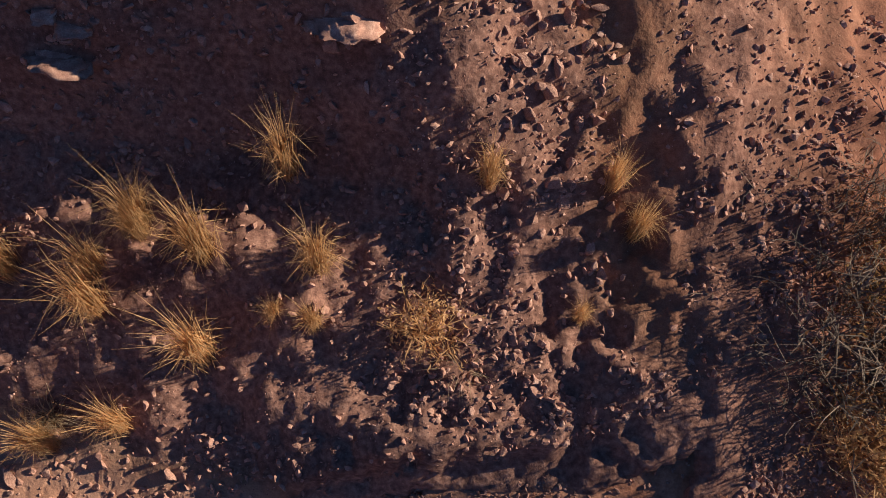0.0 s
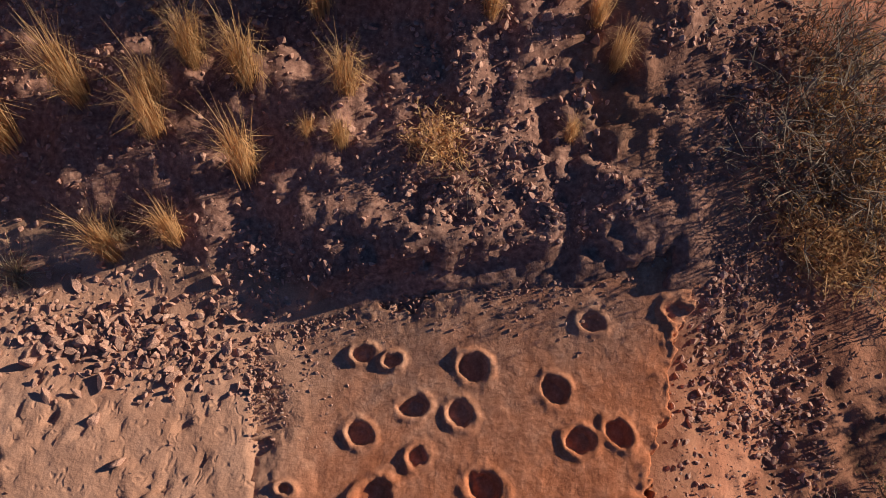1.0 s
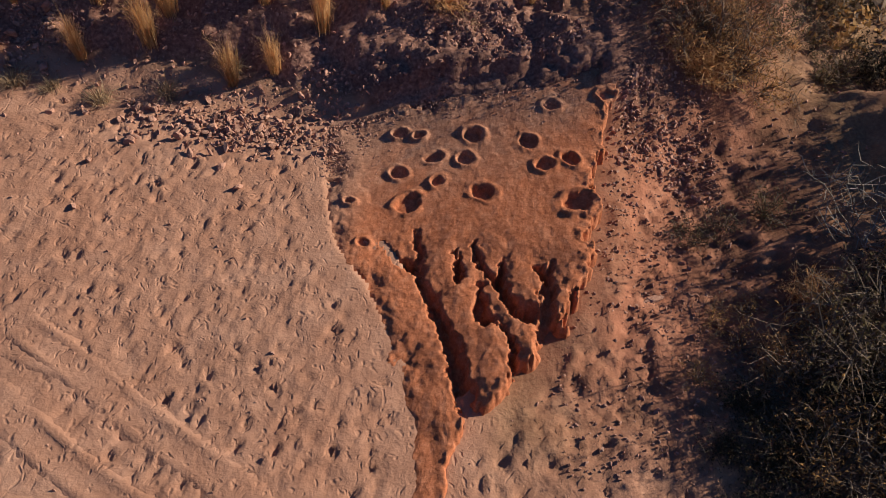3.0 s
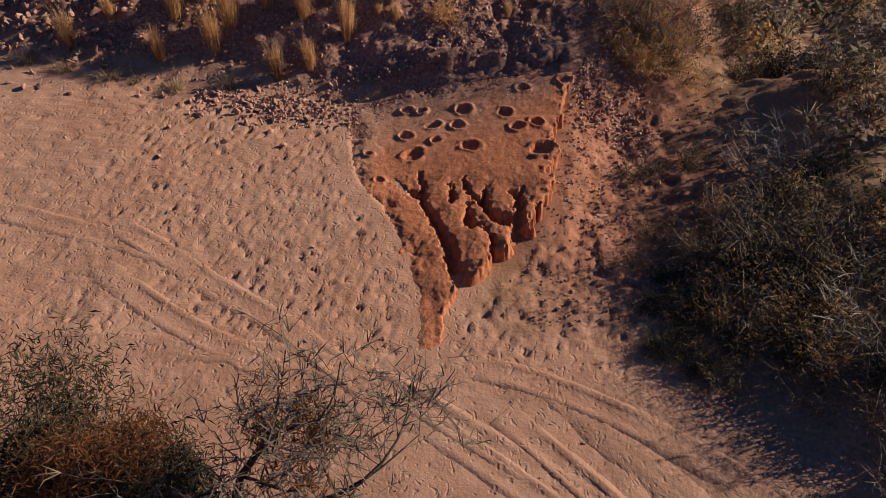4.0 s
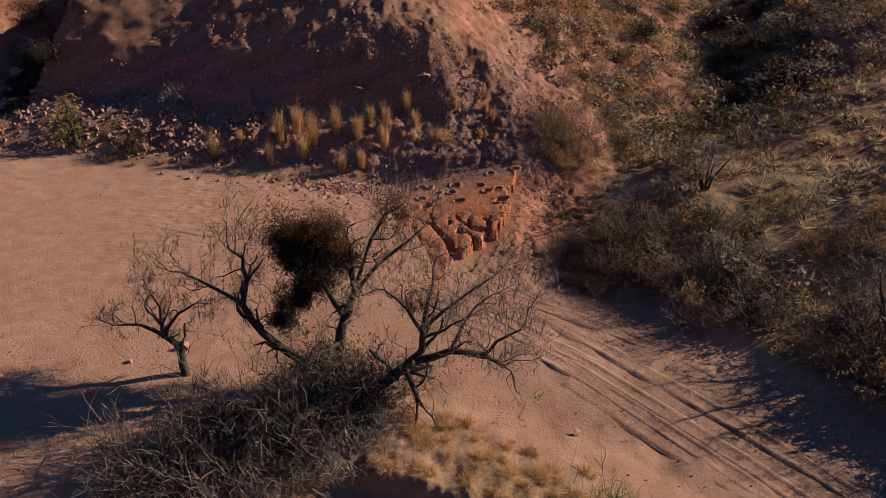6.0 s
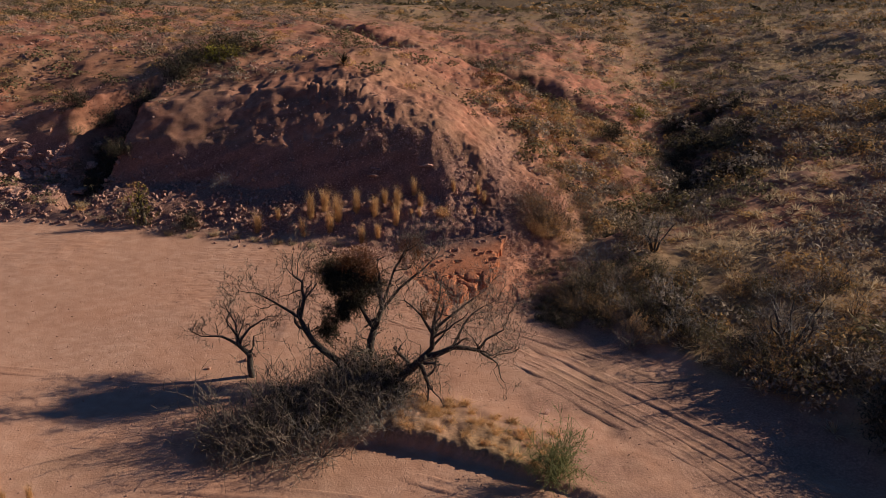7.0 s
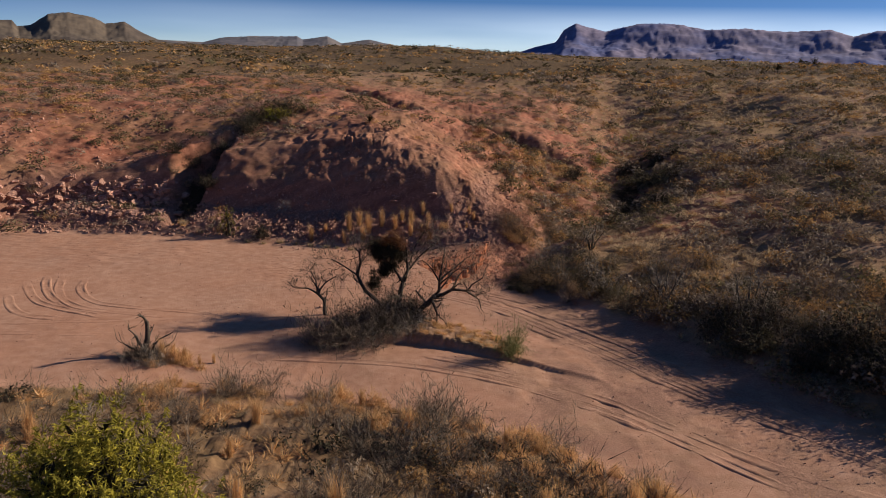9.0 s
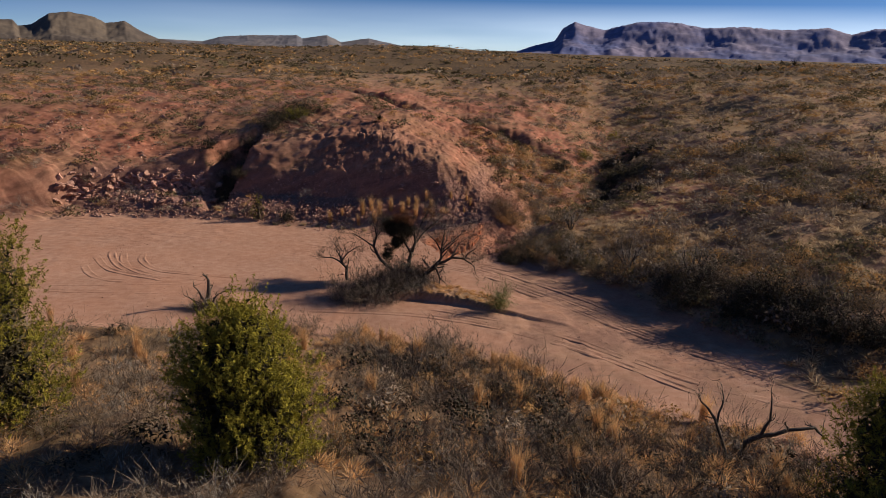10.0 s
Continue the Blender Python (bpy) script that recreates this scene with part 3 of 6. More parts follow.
def grid_mesh(name, X, Y, Z, keep=None):
    """A mesh over a grid of columns and rows."""
    ny, nx = Z.shape
    V = np.stack([np.broadcast_to(X, Z.shape), np.broadcast_to(Y, Z.shape), Z], -1).reshape(-1, 3)
    i = np.arange(ny * nx).reshape(ny, nx)
    F = np.stack([i[:-1, :-1], i[:-1, 1:], i[1:, 1:], i[1:, :-1]], -1).reshape(-1, 4)
    if keep is not None:
        k = keep[:-1, :-1] | keep[:-1, 1:] | keep[1:, 1:] | keep[1:, :-1]
        F = F[k.ravel()]
        used = np.unique(F)
        back = np.full(len(V), -1)
        back[used] = np.arange(len(used))
        V, F = V[used], back[F]
    s = Soup()
    s.add(V, F)
    return s

# ---- the ground ----
def axis(stops, sizes):
    """Grid lines whose spacing grows smoothly between stops."""
    out = [stops[0]]
    while out[-1] < stops[-1]:
        out.append(out[-1] + float(np.exp(np.interp(out[-1], stops, np.log(sizes)))))
    return np.array(out)


def dimples(x, y, cell, length, width, depth, seed, chance=0.8):
    """Scattered prints: one oblong hollow with a low rim in most cells of a lattice."""
    ix, iy = np.floor(x / cell), np.floor(y / cell)
    out = np.zeros(np.shape(x))
    for dx in (-1, 0, 1):
        for dy in (-1, 0, 1):
            cx, cy = ix + dx, iy + dy
            px, py = (cx + hashed(cx, cy, seed)) * cell, (cy + hashed(cx, cy, seed + 1)) * cell
            a = 1.35 + 1.5 * (hashed(cx, cy, seed + 2) - 0.5) + 1.2 * vnoise(px * 0.4, py * 0.4, seed + 6)
            on = hashed(cx, cy, seed + 3) < chance
            u = ((x - px) * np.cos(a) + (y - py) * np.sin(a)) / length
            v = (-(x - px) * np.sin(a) + (y - py) * np.cos(a)) / width
            r = np.sqrt(u * u + v * v)
            out += on * (-np.exp(-(r ** 3)) + 0.45 * np.exp(-((r - 1.35) / 0.35) ** 2)) * depth * (0.5 + hashed(cx, cy, seed + 4))
    return out


def bend(pts, rounds=2):
    """Cut corners, so that a wheel track curves."""
    for _ in range(rounds):
        q = [pts[0]]
        for a, b in zip(pts, pts[1:]):
            q += [(0.75 * a[0] + 0.25 * b[0], 0.75 * a[1] + 0.25 * b[1]), (0.25 * a[0] + 0.75 * b[0], 0.25 * a[1] + 0.75 * b[1])]
        pts = q + [pts[-1]]
    return pts


LEDGE = [(-2.3, 0.15), (-1.7, 0.62), (-0.6, 0.98), (0.5, 1.15), (1.9, 1.42), (2.5, 1.9)]


def detail(x, y, h):
    """Fine relief: prints and ruts in the sand, broken steps and grit on the banks."""
    s = inside_shelf(x, y)
    flat = step(0.35, 0.05, h - sand_level(x, y)) * step(-22.5, -21, y + 0.6 * np.clip(x - 2, 0, 20)) * step(0.1, 0.5, -s)
    near = step(12, 8, np.hypot(x + 2, y + 3)) * step(-9.5, -6.5, y)
    trodden = 0.75 + 0.25 * step(-0.2, 0.4, fbm(x, y, 3.5, 2, 71))
    out = flat * near * trodden * (0.010 * fbm(x, y, 0.28, 3, 82, 0.6) + dimples(x, y, 0.23, 0.10, 0.052, 0.036, 81, 0.75) + dimples(x, y, 0.42, 0.13, 0.06, 0.055, 91, 0.6))
    out = out + flat * near * 0.012 * fbm(x, y, 0.5, 3, 72) + flat * (1 - near) * (0.012 * step(-14, -9, x) + 0.03 * step(1.0, 4.0, x)) * fbm(x, y, 1.1, 3, 73)
    bank = step(0.15, 0.7, h)
    out = out + bank * (0.06 * fbm(x, y, 0.40, 3, 74, 0.65) + 0.035 * ridged(x, y * 0.45, 0.75, 3, 75)) * (0.45 + 0.9 * step(6, 3, y) * step(4.0, 2.5, x)) * (0.35 + 0.65 * step(4.0, 2.4, h))
    # Rain has cut the stony bank into ribs and gullies that run down to the sand.
    rib = step(0.35, 0.9, h) * step(4.6, 3.4, h) * step(5.6, 4.4, y) * step(-10, -8, x) * step(4.6, 3.0, x)
    out = out + rib * (0.06 * ridged(x - 0.55 * y + 0.5 * fbm(x, y, 1.5, 2, 95), y * 0.5, 1.6, 3, 94) + 0.10 * fbm(x, y, 1.1, 4, 96, 0.55))
    rough = step(0.05, 0.4, -s) * step(0.8, 1.6, x) * step(-8, -5.5, y) * (y < 12) * (x < 12)
    out = out + rough * (0.05 * fbm(x, y, 0.34, 3, 78, 0.65) + 0.025 * ridged(x, y, 0.9, 2, 79)) + step(1.6, 0.0, -s) * 0.34 * step(1.5, 2.6, x) * step(-5.4, -3.2, y)
    # The bank breaks off in a low overhanging edge above the shelf.
    d, t = line_distance(x, y, LEDGE)
    above = y > np.interp(x, [p[0] for p in LEDGE], [p[1] for p in LEDGE]) + 0.08 * fbm(x, y, 0.4, 2, 83)
    out = out + above * step(1.3, 0.0, d) * 0.34 * step(0.06, 0.35, t) * step(1.0, 0.62, t)
    # Hard bands stand out as steps on the steep face.
    face = step(1.8, 2.8, h) * step(9.2, 8.0, h) * step(14, 12, y) * step(3, 0, x) * step(2.0, 4.5, y)
    band = (h + 0.35 * fbm(x, y, 3.0, 3, 76) - 0.36 * x) / 0.95
    f = band - np.floor(band)
    out = out + face * 0.28 * (step(0.25, 0.75, f) - f) * (0.6 + 0.6 * vnoise(np.floor(band) * 3.1, x * 0.3, 85))
    out = out + face * (0.03 * ridged(x + 0.3 * y, y * 0.3, 1.2, 3, 77) + 0.07 * fbm(x, y, 0.55, 3, 84, 0.6))
    # Lumpy, rain-cut ground on the red slopes farther up.
    upper = np.maximum(step(1.0, 2.2, h) * step(3.0, 6.0, y), step(0.5, 1.2, h) * step(-19, -21, x) * (y > -12)) * (1 - face)
    out = out + upper * (0.06 * fbm(x, y, 1.0, 3, 98, 0.6) - 0.09 * np.maximum(ridged(x - 0.4 * y, y * 0.7, 2.4, 3, 99), 0) + 0.04)
    # Upright clefts break the lip of the cliff.
    cleft = np.abs(vnoise(x * 1.25 + 0.25 * vnoise(x * 3.0, y, 93), y * 0.15, 92))
    out = out - step(6.4, 6.9, h) * step(8.4, 8.0, h) * step(-3, -5, x) * step(-17, -15, x) * step(11.5, 10.5, y) * step(5, 7, y) * 0.22 * step(0.10, 0.02, cleft) * step(-0.2, 0.3, vnoise(x * 0.5, y * 0.3, 97))
    return out


def zones(x, y, h):
    s = h - sand_level(x, y)
    edge = 0.12 * fbm(x, y, 1.3, 3, 86)
    sand = step(0.38, 0.14, s + edge) * (1 - 0.85 * step(-6.8, -5.6, y + 0.25 * (x - 1) + 4 * edge) * step(0.8, 1.4, x))
    brush = step(0.5, 2.0, -22.0 - y) * step(0.1, 0.6, s)
    scree = step(0.10, 0.5, s + edge) * step(5.2, 3.6, h) * step(-18, -14, y) * step(-45, -30, x) * step(6.0, 3.0, x)
    scree = np.maximum(scree, 0.4 * step(2.0, 3.0, h) * step(9.0, 8.0, h) * step(3, 0, x) * step(-17, -15, x) * step(12.5, 10.5, y))
    scree = np.maximum(scree, 0.8 * step(0.0, 4.0, x) * step(-4, -8, y) * step(-0.75, 0.15, fbm(x, y, 2.2, 3, 88)) * step(0.5, 0.2, s))
    scree = np.maximum(scree, 0.7 * np.exp(-((x + 8) / 6.5) ** 4 - ((y + 18) / 3.2) ** 4) * step(-0.4, 0.4, fbm(x, y, 2.0, 3, 89)))
    slide = np.exp(-((x - 2.35 + 0.25 * (y - 4.3) + 0.25 * fbm(x, y, 0.8, 3, 90)) / 0.55) ** 2) * step(1.9, 2.8, y) * step(7.0, 6.0, y)
    scree = scree * (1 - brush) * (1 - 0.85 * slide)
    clay = step(0.3, 1.2, h) * step(32, 18, x) * step(85, 45, y) * (0.7 + 0.3 * fbm(x, y, 5, 3, 87)) * step(-1.5, 1.5, y)
    clay = np.maximum(clay, 0.9 * np.exp(-((x - 4.6) / 3.2) ** 4 - ((y + 1.8) / 5.0) ** 4))
    clay = clay * step(95, 55, np.hypot(x, y))
    out = np.zeros((*np.shape(x), 4), np.float32)
    out[..., 0], out[..., 1], out[..., 2], out[..., 3] = sand * step(140, 90, np.hypot(x, y)) * (1 - np.maximum(0.9 * step(1.0, 5.0, x) * step(-4, -8, y), 0.75 * step(-13, -15.5, y)) * scree), np.clip(clay, 0, 1) * (1 - sand) * (1 - 0.75 * scree), scree, (1 - step(60, 140, np.hypot(x, y))) * (1 - 0.65 * brush)
    return out


XS = axis([-4200, -900, -120, -40, -20, -9, -6.5, 4.2, 7, 20, 45, 120, 900, 4200], [300, 90, 4.5, 0.5, 0.30, 0.13, 0.064, 0.064, 0.13, 0.42, 0.95, 4.5, 90, 300])
YS = axis([-1500, -120, -50, -30, -22, -20.4, -16, -14.5, -12, -9, 5.5, 9, 16, 30, 48, 70, 140, 900, 4600], [250, 10, 0.9, 0.42, 0.25, 0.11, 0.11, 0.19, 0.19, 0.08, 0.066, 0.12, 0.22, 0.38, 0.6, 1.3, 4.5, 80, 300])


def shelf_margin(x, y):
    """One along the shelf's western side, where it dips under the sand."""
    return step(0.45, -0.35, x - np.interp(y, [-7.5, -5, -2.5, 0], [0.35, 0.25, -0.6, -1.3]))


def build_ground():
    X, Y = np.meshgrid(XS, YS)
    H = height(X, Y)
    near = (np.abs(X) < 60) & (Y > -50) & (Y < 60)
    D = np.zeros_like(H)
    D[near] = detail(X[near], Y[near], H[near])
    s = inside_shelf(X, Y)
    Z = np.where(s > 0.5 + 0.7 * shelf_margin(X, Y), np.minimum(H + D, shelf_top(X, Y) - 0.6), H + D)
    Z = np.where((s > 0.1) & (s <= 0.5) & (Y < 0.9), np.minimum(Z, shelf_top(X, Y) - 0.12), Z)
    soup = grid_mesh("ground", X, Y, Z)
    ob = new("ground", soup.mesh("ground", GROUND, True))
    layer = ob.data.color_attributes.new("zones", "FLOAT_COLOR", "POINT")
    layer.data.foreach_set("color", zones(X, Y, H).reshape(-1))
    return tagged(ob, "pinkish sand wash floor rising into red stony desert hills", "ground", kind="structure")


build_ground()


# The potholes of the clay shelf: centre and radius.
PITS = [(-0.64, 0.04, 0.13), (-0.26, -0.03, 0.1), (0.78, -0.11, 0.18), (1.81, -0.39, 0.17), (0.05, -0.61, 0.16), (0.64, -0.7, 0.16), (2.08, -1.01, 0.16),
        (2.54, -0.9, 0.15), (-0.61, -0.97, 0.16), (0.13, -1.24, 0.12), (0.95, -1.57, 0.19), (-0.36, -1.75, 0.22), (-1.85, -1.19, 0.15), (-1.45, -1.68, 0.08),
        (-1.09, -2.63, 0.1), (2.61, -1.91, 0.24), (2.27, 0.48, 0.15), (3.31, 0.62, 0.15)]
# The rain gullies that run down it, with their widths.
GULLIES = [
    ([(-0.15, -2.4), (-0.09, -3.08), (-0.02, -3.52), (0.23, -3.95), (0.41, -4.42), (0.58, -4.9), (0.72, -5.4), (0.88, -5.95)], 0.13),
    ([(-0.74, -2.62), (-0.46, -2.97), (-0.25, -3.09)], 0.09),
    ([(0.8, -2.71), (0.92, -3.13), (1.28, -3.54), (1.46, -3.95), (1.71, -4.16)], 0.11),
    ([(0.94, -3.52), (0.96, -3.97), (1.04, -4.21)], 0.11),
    ([(1.29, -3.06), (1.3, -3.41)], 0.06),
    ([(1.83, -3.18), (1.99, -3.44)], 0.08),
    ([(2.09, -3.19), (2.01, -3.73), (2.03, -4.2), (1.9, -5.0)], 0.14),
    ([(0.56, -2.79), (0.58, -3.42)], 0.06),
    ([(1.2, -4.14), (1.42, -4.52), (1.49, -5.4)], 0.07),
]


def build_shelf():
    xs, ys = np.arange(-2.9, 4.8, 0.022), np.arange(-7.9, 2.7, 0.022)
    X, Y = np.meshgrid(xs, ys)
    calm = 1 - 0.45 * step(-4.8, -5.8, Y)
    wob = (0.12 * fbm(X, Y, 0.5, 3, 101) + 0.06 * fbm(X, Y, 0.14, 3, 102, 0.6)) * calm
    left, H = shelf_margin(X, Y), height(X, Y)
    s = inside_shelf(X, Y) + wob + 0.26 * left * step(-2.2, -3.4, Y)
    base = np.minimum(H, sand_level(X, Y) + 0.1) - 0.25
    rise = step(0.0, 1, s / 0.14)
    dip = np.maximum(shelf_top(X, Y), H + 0.03) - 0.14 * step(0.55, -0.25, s + 0.2 * fbm(X, Y, 0.9, 3, 106))
    Z = (base + (shelf_top(X, Y) - base) * rise) * (1 - left) + dip * left
    rise = rise + (1 - rise) * left
    lower = step(-1.6, -3.2, Y)
    A, B = 0.86 * X + 0.51 * Y + 0.12 * fbm(X, Y, 0.8, 2, 114), 0.86 * Y - 0.51 * X + 0.12 * fbm(X, Y, 0.7, 2, 115)
    Z += rise * (0.014 * fbm(A, B, 0.9, 3, 103) + 0.003 * fbm(A * 1.9, B * 0.9, 0.37, 4, 105, 0.65) + 0.003 * fbm(B, A, 0.09, 3, 107, 0.7)
                 + lower * (0.011 * fbm(B, -A, 0.33, 4, 108, 0.65) - 0.010 * np.maximum(ridged(X, Y * 0.5, 0.6, 2, 109), 0)))
    # Along its free edge the clay breaks off in lumps.
    Z += rise * (1 - left) * step(0.5, 0.05, s) * 0.035 * fbm(X, Y, 0.22, 3, 113, 0.6)
    # Potholes with collars of harder clay; some deep, some half filled.
    for k, (px, py, r) in enumerate(PITS):
        h1, h2, h3 = (float(hashed(np.array(k), np.array(q), 9)) for q in (3, 8, 11))
        a = 0.5 + 1.6 * h1
        u, v = X - px, Y - py
        d = np.hypot((u * np.cos(a) + v * np.sin(a)) * (1.05 + 0.25 * h2), (-u * np.sin(a) + v * np.cos(a)) * 0.88) + 0.022 * fbm(X, Y, 0.13, 3, 110 + k, 0.6)
        Z += -step(r * 1.04, r * 0.74, d) * r * (0.28 + 0.5 * h3)
        Z += (0.032 + 0.026 * h2) * np.exp(-((d - r * 1.25) / (0.035 + 0.12 * r)) ** 2) * np.clip(0.75 + 0.8 * fbm(X, Y, 0.28, 2, 112 + k), 0.1, 1.5)
    for k, (pts, w) in enumerate(GULLIES):
        d, t = line_distance(X + 0.04 * fbm(X, Y, 0.16, 3, 120 + k, 0.6), Y + 0.04 * fbm(X, Y, 0.22, 2, 140 + k), pts)
        d = d + 0.035 * fbm(X, Y, 0.11, 3, 170 + k, 0.7)
        width = w * (0.35 + 0.6 * t) * (1 + 0.3 * fbm(X, Y, 0.35, 2, 160 + k))
        Z += -np.clip(1.45 - d / (width * 1.1), 0, 1) * (0.13 + 0.30 * t) * rise
        Z += -0.035 * np.exp(-(d / (w * 2.4)) ** 2) * lower * rise
    soup = grid_mesh("rock_outcrop", X, Y, Z, keep=s > -0.35)
    ob = new("rock_outcrop", soup.mesh("rock_outcrop", CLAY, True))
    return tagged(ob, "eroded orange red clay shelf with potholes and rain gullies", "rock outcrop")


build_shelf()


# Single wheel ruts pressed into the sand, with their little berms.
RUTS = [
    [(-0.7, -17.9), (3.1, -19.4), (6.8, -21.3), (9.5, -23.9), (12.0, -26.5), (14.8, -28.7), (17.7, -30.7)],
    [(0.7, -19.3), (4.9, -21.3), (8.0, -23.6), (10.4, -26.2), (12.7, -28.6)],
    [(-8, -18.6), (-2, -19.0), (2.6, -20.4), (6.6, -22.6), (9.6, -25.2)],
    [(3.9, -12.3), (7.9, -16.5), (11.4, -20.9), (15.3, -25.3), (18.2, -28.2)],
    [(2.1, -7.7), (6.6, -12.1), (10.7, -16.8), (14.8, -22.3), (18.5, -27.6)],
    [(2.4, -9.8), (6.7, -14.7), (10.5, -19.2), (14.5, -24.3), (17.9, -28.9)],
    [(1.6, -8.6), (5.4, -12.4), (9.4, -17.0), (13.4, -22.4)],
    [(-22.1, -8.3), (-21.7, -9.9), (-19.9, -12.2), (-17.7, -12.8), (-13, -13.0)],
    [(-23.5, -8.4), (-22.7, -10.5), (-20.9, -12.8), (-19.1, -13.6), (-15, -14.0)],
    [(-24.6, -8.0), (-23.6, -10.1), (-21.8, -12.4), (-20.0, -13.1)],
    [(-24.9, -9.7), (-23.6, -11.6), (-22.0, -13.1), (-18, -14.6)],
    [(-24.9, -11.7), (-23.4, -13.9), (-22.0, -14.9), (-20.1, -15.0)],
    [(-26.1, -17.4), (-22.1, -17.2), (-19.2, -17.2), (-16.5, -16.9)],
    [(-26, -16.2), (-22.8, -15.9), (-18.7, -15.4), (-14.6, -14.4)],
    [(-6.5, -4.5), (-5.1, -5.3), (-3.8, -6.2), (-2.5, -6.9), (-1.3, -7.9), (1.5, -9.6), (5, -12.6)],
    [(-6.4, -5.7), (-5.1, -6.6), (-3.9, -7.3), (-2.0, -8.2)],
    [(-8.7, -7.9), (-5.8, -7.5), (-2.4, -7.6), (-0.4, -8.1), (1.9, -9.6), (3.4, -10.4), (4.7, -11.5)],
    [(1.0, -7.6), (2.5, -8.0), (4.5, -9.0), (6.2, -10.2), (8.3, -11.6)],
    [(-10.8, -3.7), (-8.7, -4.3), (-6.4, -4.9), (-4.4, -5.5)],
]


def build_rut(points, k):
    """A strip along the wheel's way: berm, trodden bottom with tread bars, berm."""
    pts = np.array(bend(points, 3))
    seg = np.hypot(*np.diff(pts, axis=0).T)
    run = np.concatenate([[0], np.cumsum(seg)])
    t = np.arange(0, run[-1], 0.085)
    cx, cy = np.interp(t, run, pts[:, 0]), np.interp(t, run, pts[:, 1])
    dx, dy = np.gradient(cx), np.gradient(cy)
    L = np.hypot(dx, dy)
    nx, ny = -dy / L, dx / L
    off = np.array((-0.36, -0.27, -0.2, -0.14, -0.05, 0.05, 0.14, 0.2, 0.27, 0.36))
    rise = np.array((-0.03, 0.018, 0.045, 0.010, 0.005, 0.005, 0.010, 0.045, 0.018, -0.03))
    X, Y = cx[:, None] + nx[:, None] * off, cy[:, None] + ny[:, None] * off
    wear = np.clip(0.7 + 0.75 * fbm(X, Y, 1.6, 3, 150 + k), 0.0, 1.5) * np.minimum(1, np.minimum(t, t[-1] - t)[:, None] / 0.8 + 0.05)
    Z = height(X, Y) + np.where(rise > 0.015, rise * wear, rise) + 0.006 * fbm(X, Y, 0.2, 2, 180)
    bars = (np.arange(len(t)) % 2)[:, None] * (np.abs(off) < 0.15) * 0.012
    soup = grid_mesh("wheel_rut", X, Y, Z + bars)
    ob = new("wheel_rut", soup.mesh("wheel_rut", GROUND, True))
    layer = ob.data.color_attributes.new("zones", "FLOAT_COLOR", "POINT")
    layer.data.foreach_set("color", zones(X, Y, height(X, Y)).reshape(-1))
    tagged(ob, "wheel rut pressed into the pinkish sand", "track", "wheel ruts", "structure")


for k, points in enumerate(RUTS):
    build_rut(points, k)


def build_mountains(name, label, material, far, azimuths, crest, depth, seed, foot):
    """A far range: a strip of slopes whose crest height follows the direction."""
    az = np.radians(np.linspace(azimuths[0], azimuths[1], 520))
    t = np.linspace(0, 1, 60)
    A, T = np.meshgrid(az, t)
    R = far - depth * 0.6 + depth * 1.2 * T
    X, Y = R * np.sin(A), R * np.cos(A)
    top = np.interp(np.degrees(A), crest[0], crest[1])
    prof = np.interp(T, [0, 0.12, 0.35, 0.5, 0.56, 1], [0, 0.10, 0.45, 0.92, 1.0, 0.3])
    Z = foot + (top - foot) * prof
    rough = step(0, 0.2, T) * (1 - 0.6 * step(0.5, 0.56, T))
    Z += (top - foot) * rough * (0.07 * ridged(X, Y, far * 0.06, 5, seed) + 0.02 * ridged(X, Y, far * 0.018, 3, seed + 9)) * (1 - prof * 0.5)
    Z += (top - foot) * 0.014 * ridged(X, Y, far * 0.010, 3, seed + 5)
    ob = new(name, grid_mesh(name, X, Y, Z).mesh(name, material, True))
    return tagged(ob, label, "mountain", kind="structure")


def crest_of(rows, far):
    """Crest heights from rows of (azimuth, elevation in degrees above the level of the drone)."""
    return [a for a, _ in rows], [15.5 + far * math.tan(radians(e)) for _, e in rows]

RIGHT_CREST = [(2, -0.6), (4.87, -0.32), (6.75, 0.35), (8.21, 0.72), (8.78, 1.63), (9.66, 2.13), (10.64, 1.87), (11.89, 1.62), (13.69, 2.06), (15.27, 2.24), (17.44, 2.2), (18.83, 1.84),
               (21.45, 2.0), (24.38, 1.78), (27.13, 1.96), (28.53, 1.55), (29.9, 1.93), (36, 2.3), (45, 1.2), (56, -0.5)]
LEFT_CREST = [(-58, -0.4), (-48, 1.2), (-38, 0.8), (-33, 0.9), (-30.74, 1.01), (-30.47, 0.6), (-29.65, 0.74), (-28.59, 1.5), (-27.4, 1.7), (-25.72, 1.4), (-25.06, 0.99), (-23.8, 1.15), (-22.76, 0.51),
              (-21.69, 0.04), (-20, -0.3)]
MIDDLE_CREST = [(-26, -0.4), (-21.69, 0.04), (-18.46, -0.06), (-17.27, 0.29), (-15.27, 0.47), (-11.6, 0.58), (-11.19, 0.35), (-9.31, 0.65), (-8.26, 0.15), (-6.14, 0.5), (-2.92, -0.12), (-1, -0.5)]
build_mountains("mountain_range", "long flat-topped mesa on the horizon, coloured haze violet", HAZE_ROCK, 3600, (2, 56), crest_of(RIGHT_CREST, 3600), 900, 201, -20)
build_mountains("mountain_peaks", "brown rocky peaks with cliff bands on the horizon", BROWN_ROCK, 2400, (-58, -20), crest_of(LEFT_CREST, 2400), 600, 203, -20)
build_mountains("mountain_hills", "low grey brown hills on the horizon", GREY_ROCK, 3200, (-26, -1), crest_of(MIDDLE_CREST, 3200), 700, 205, -20)


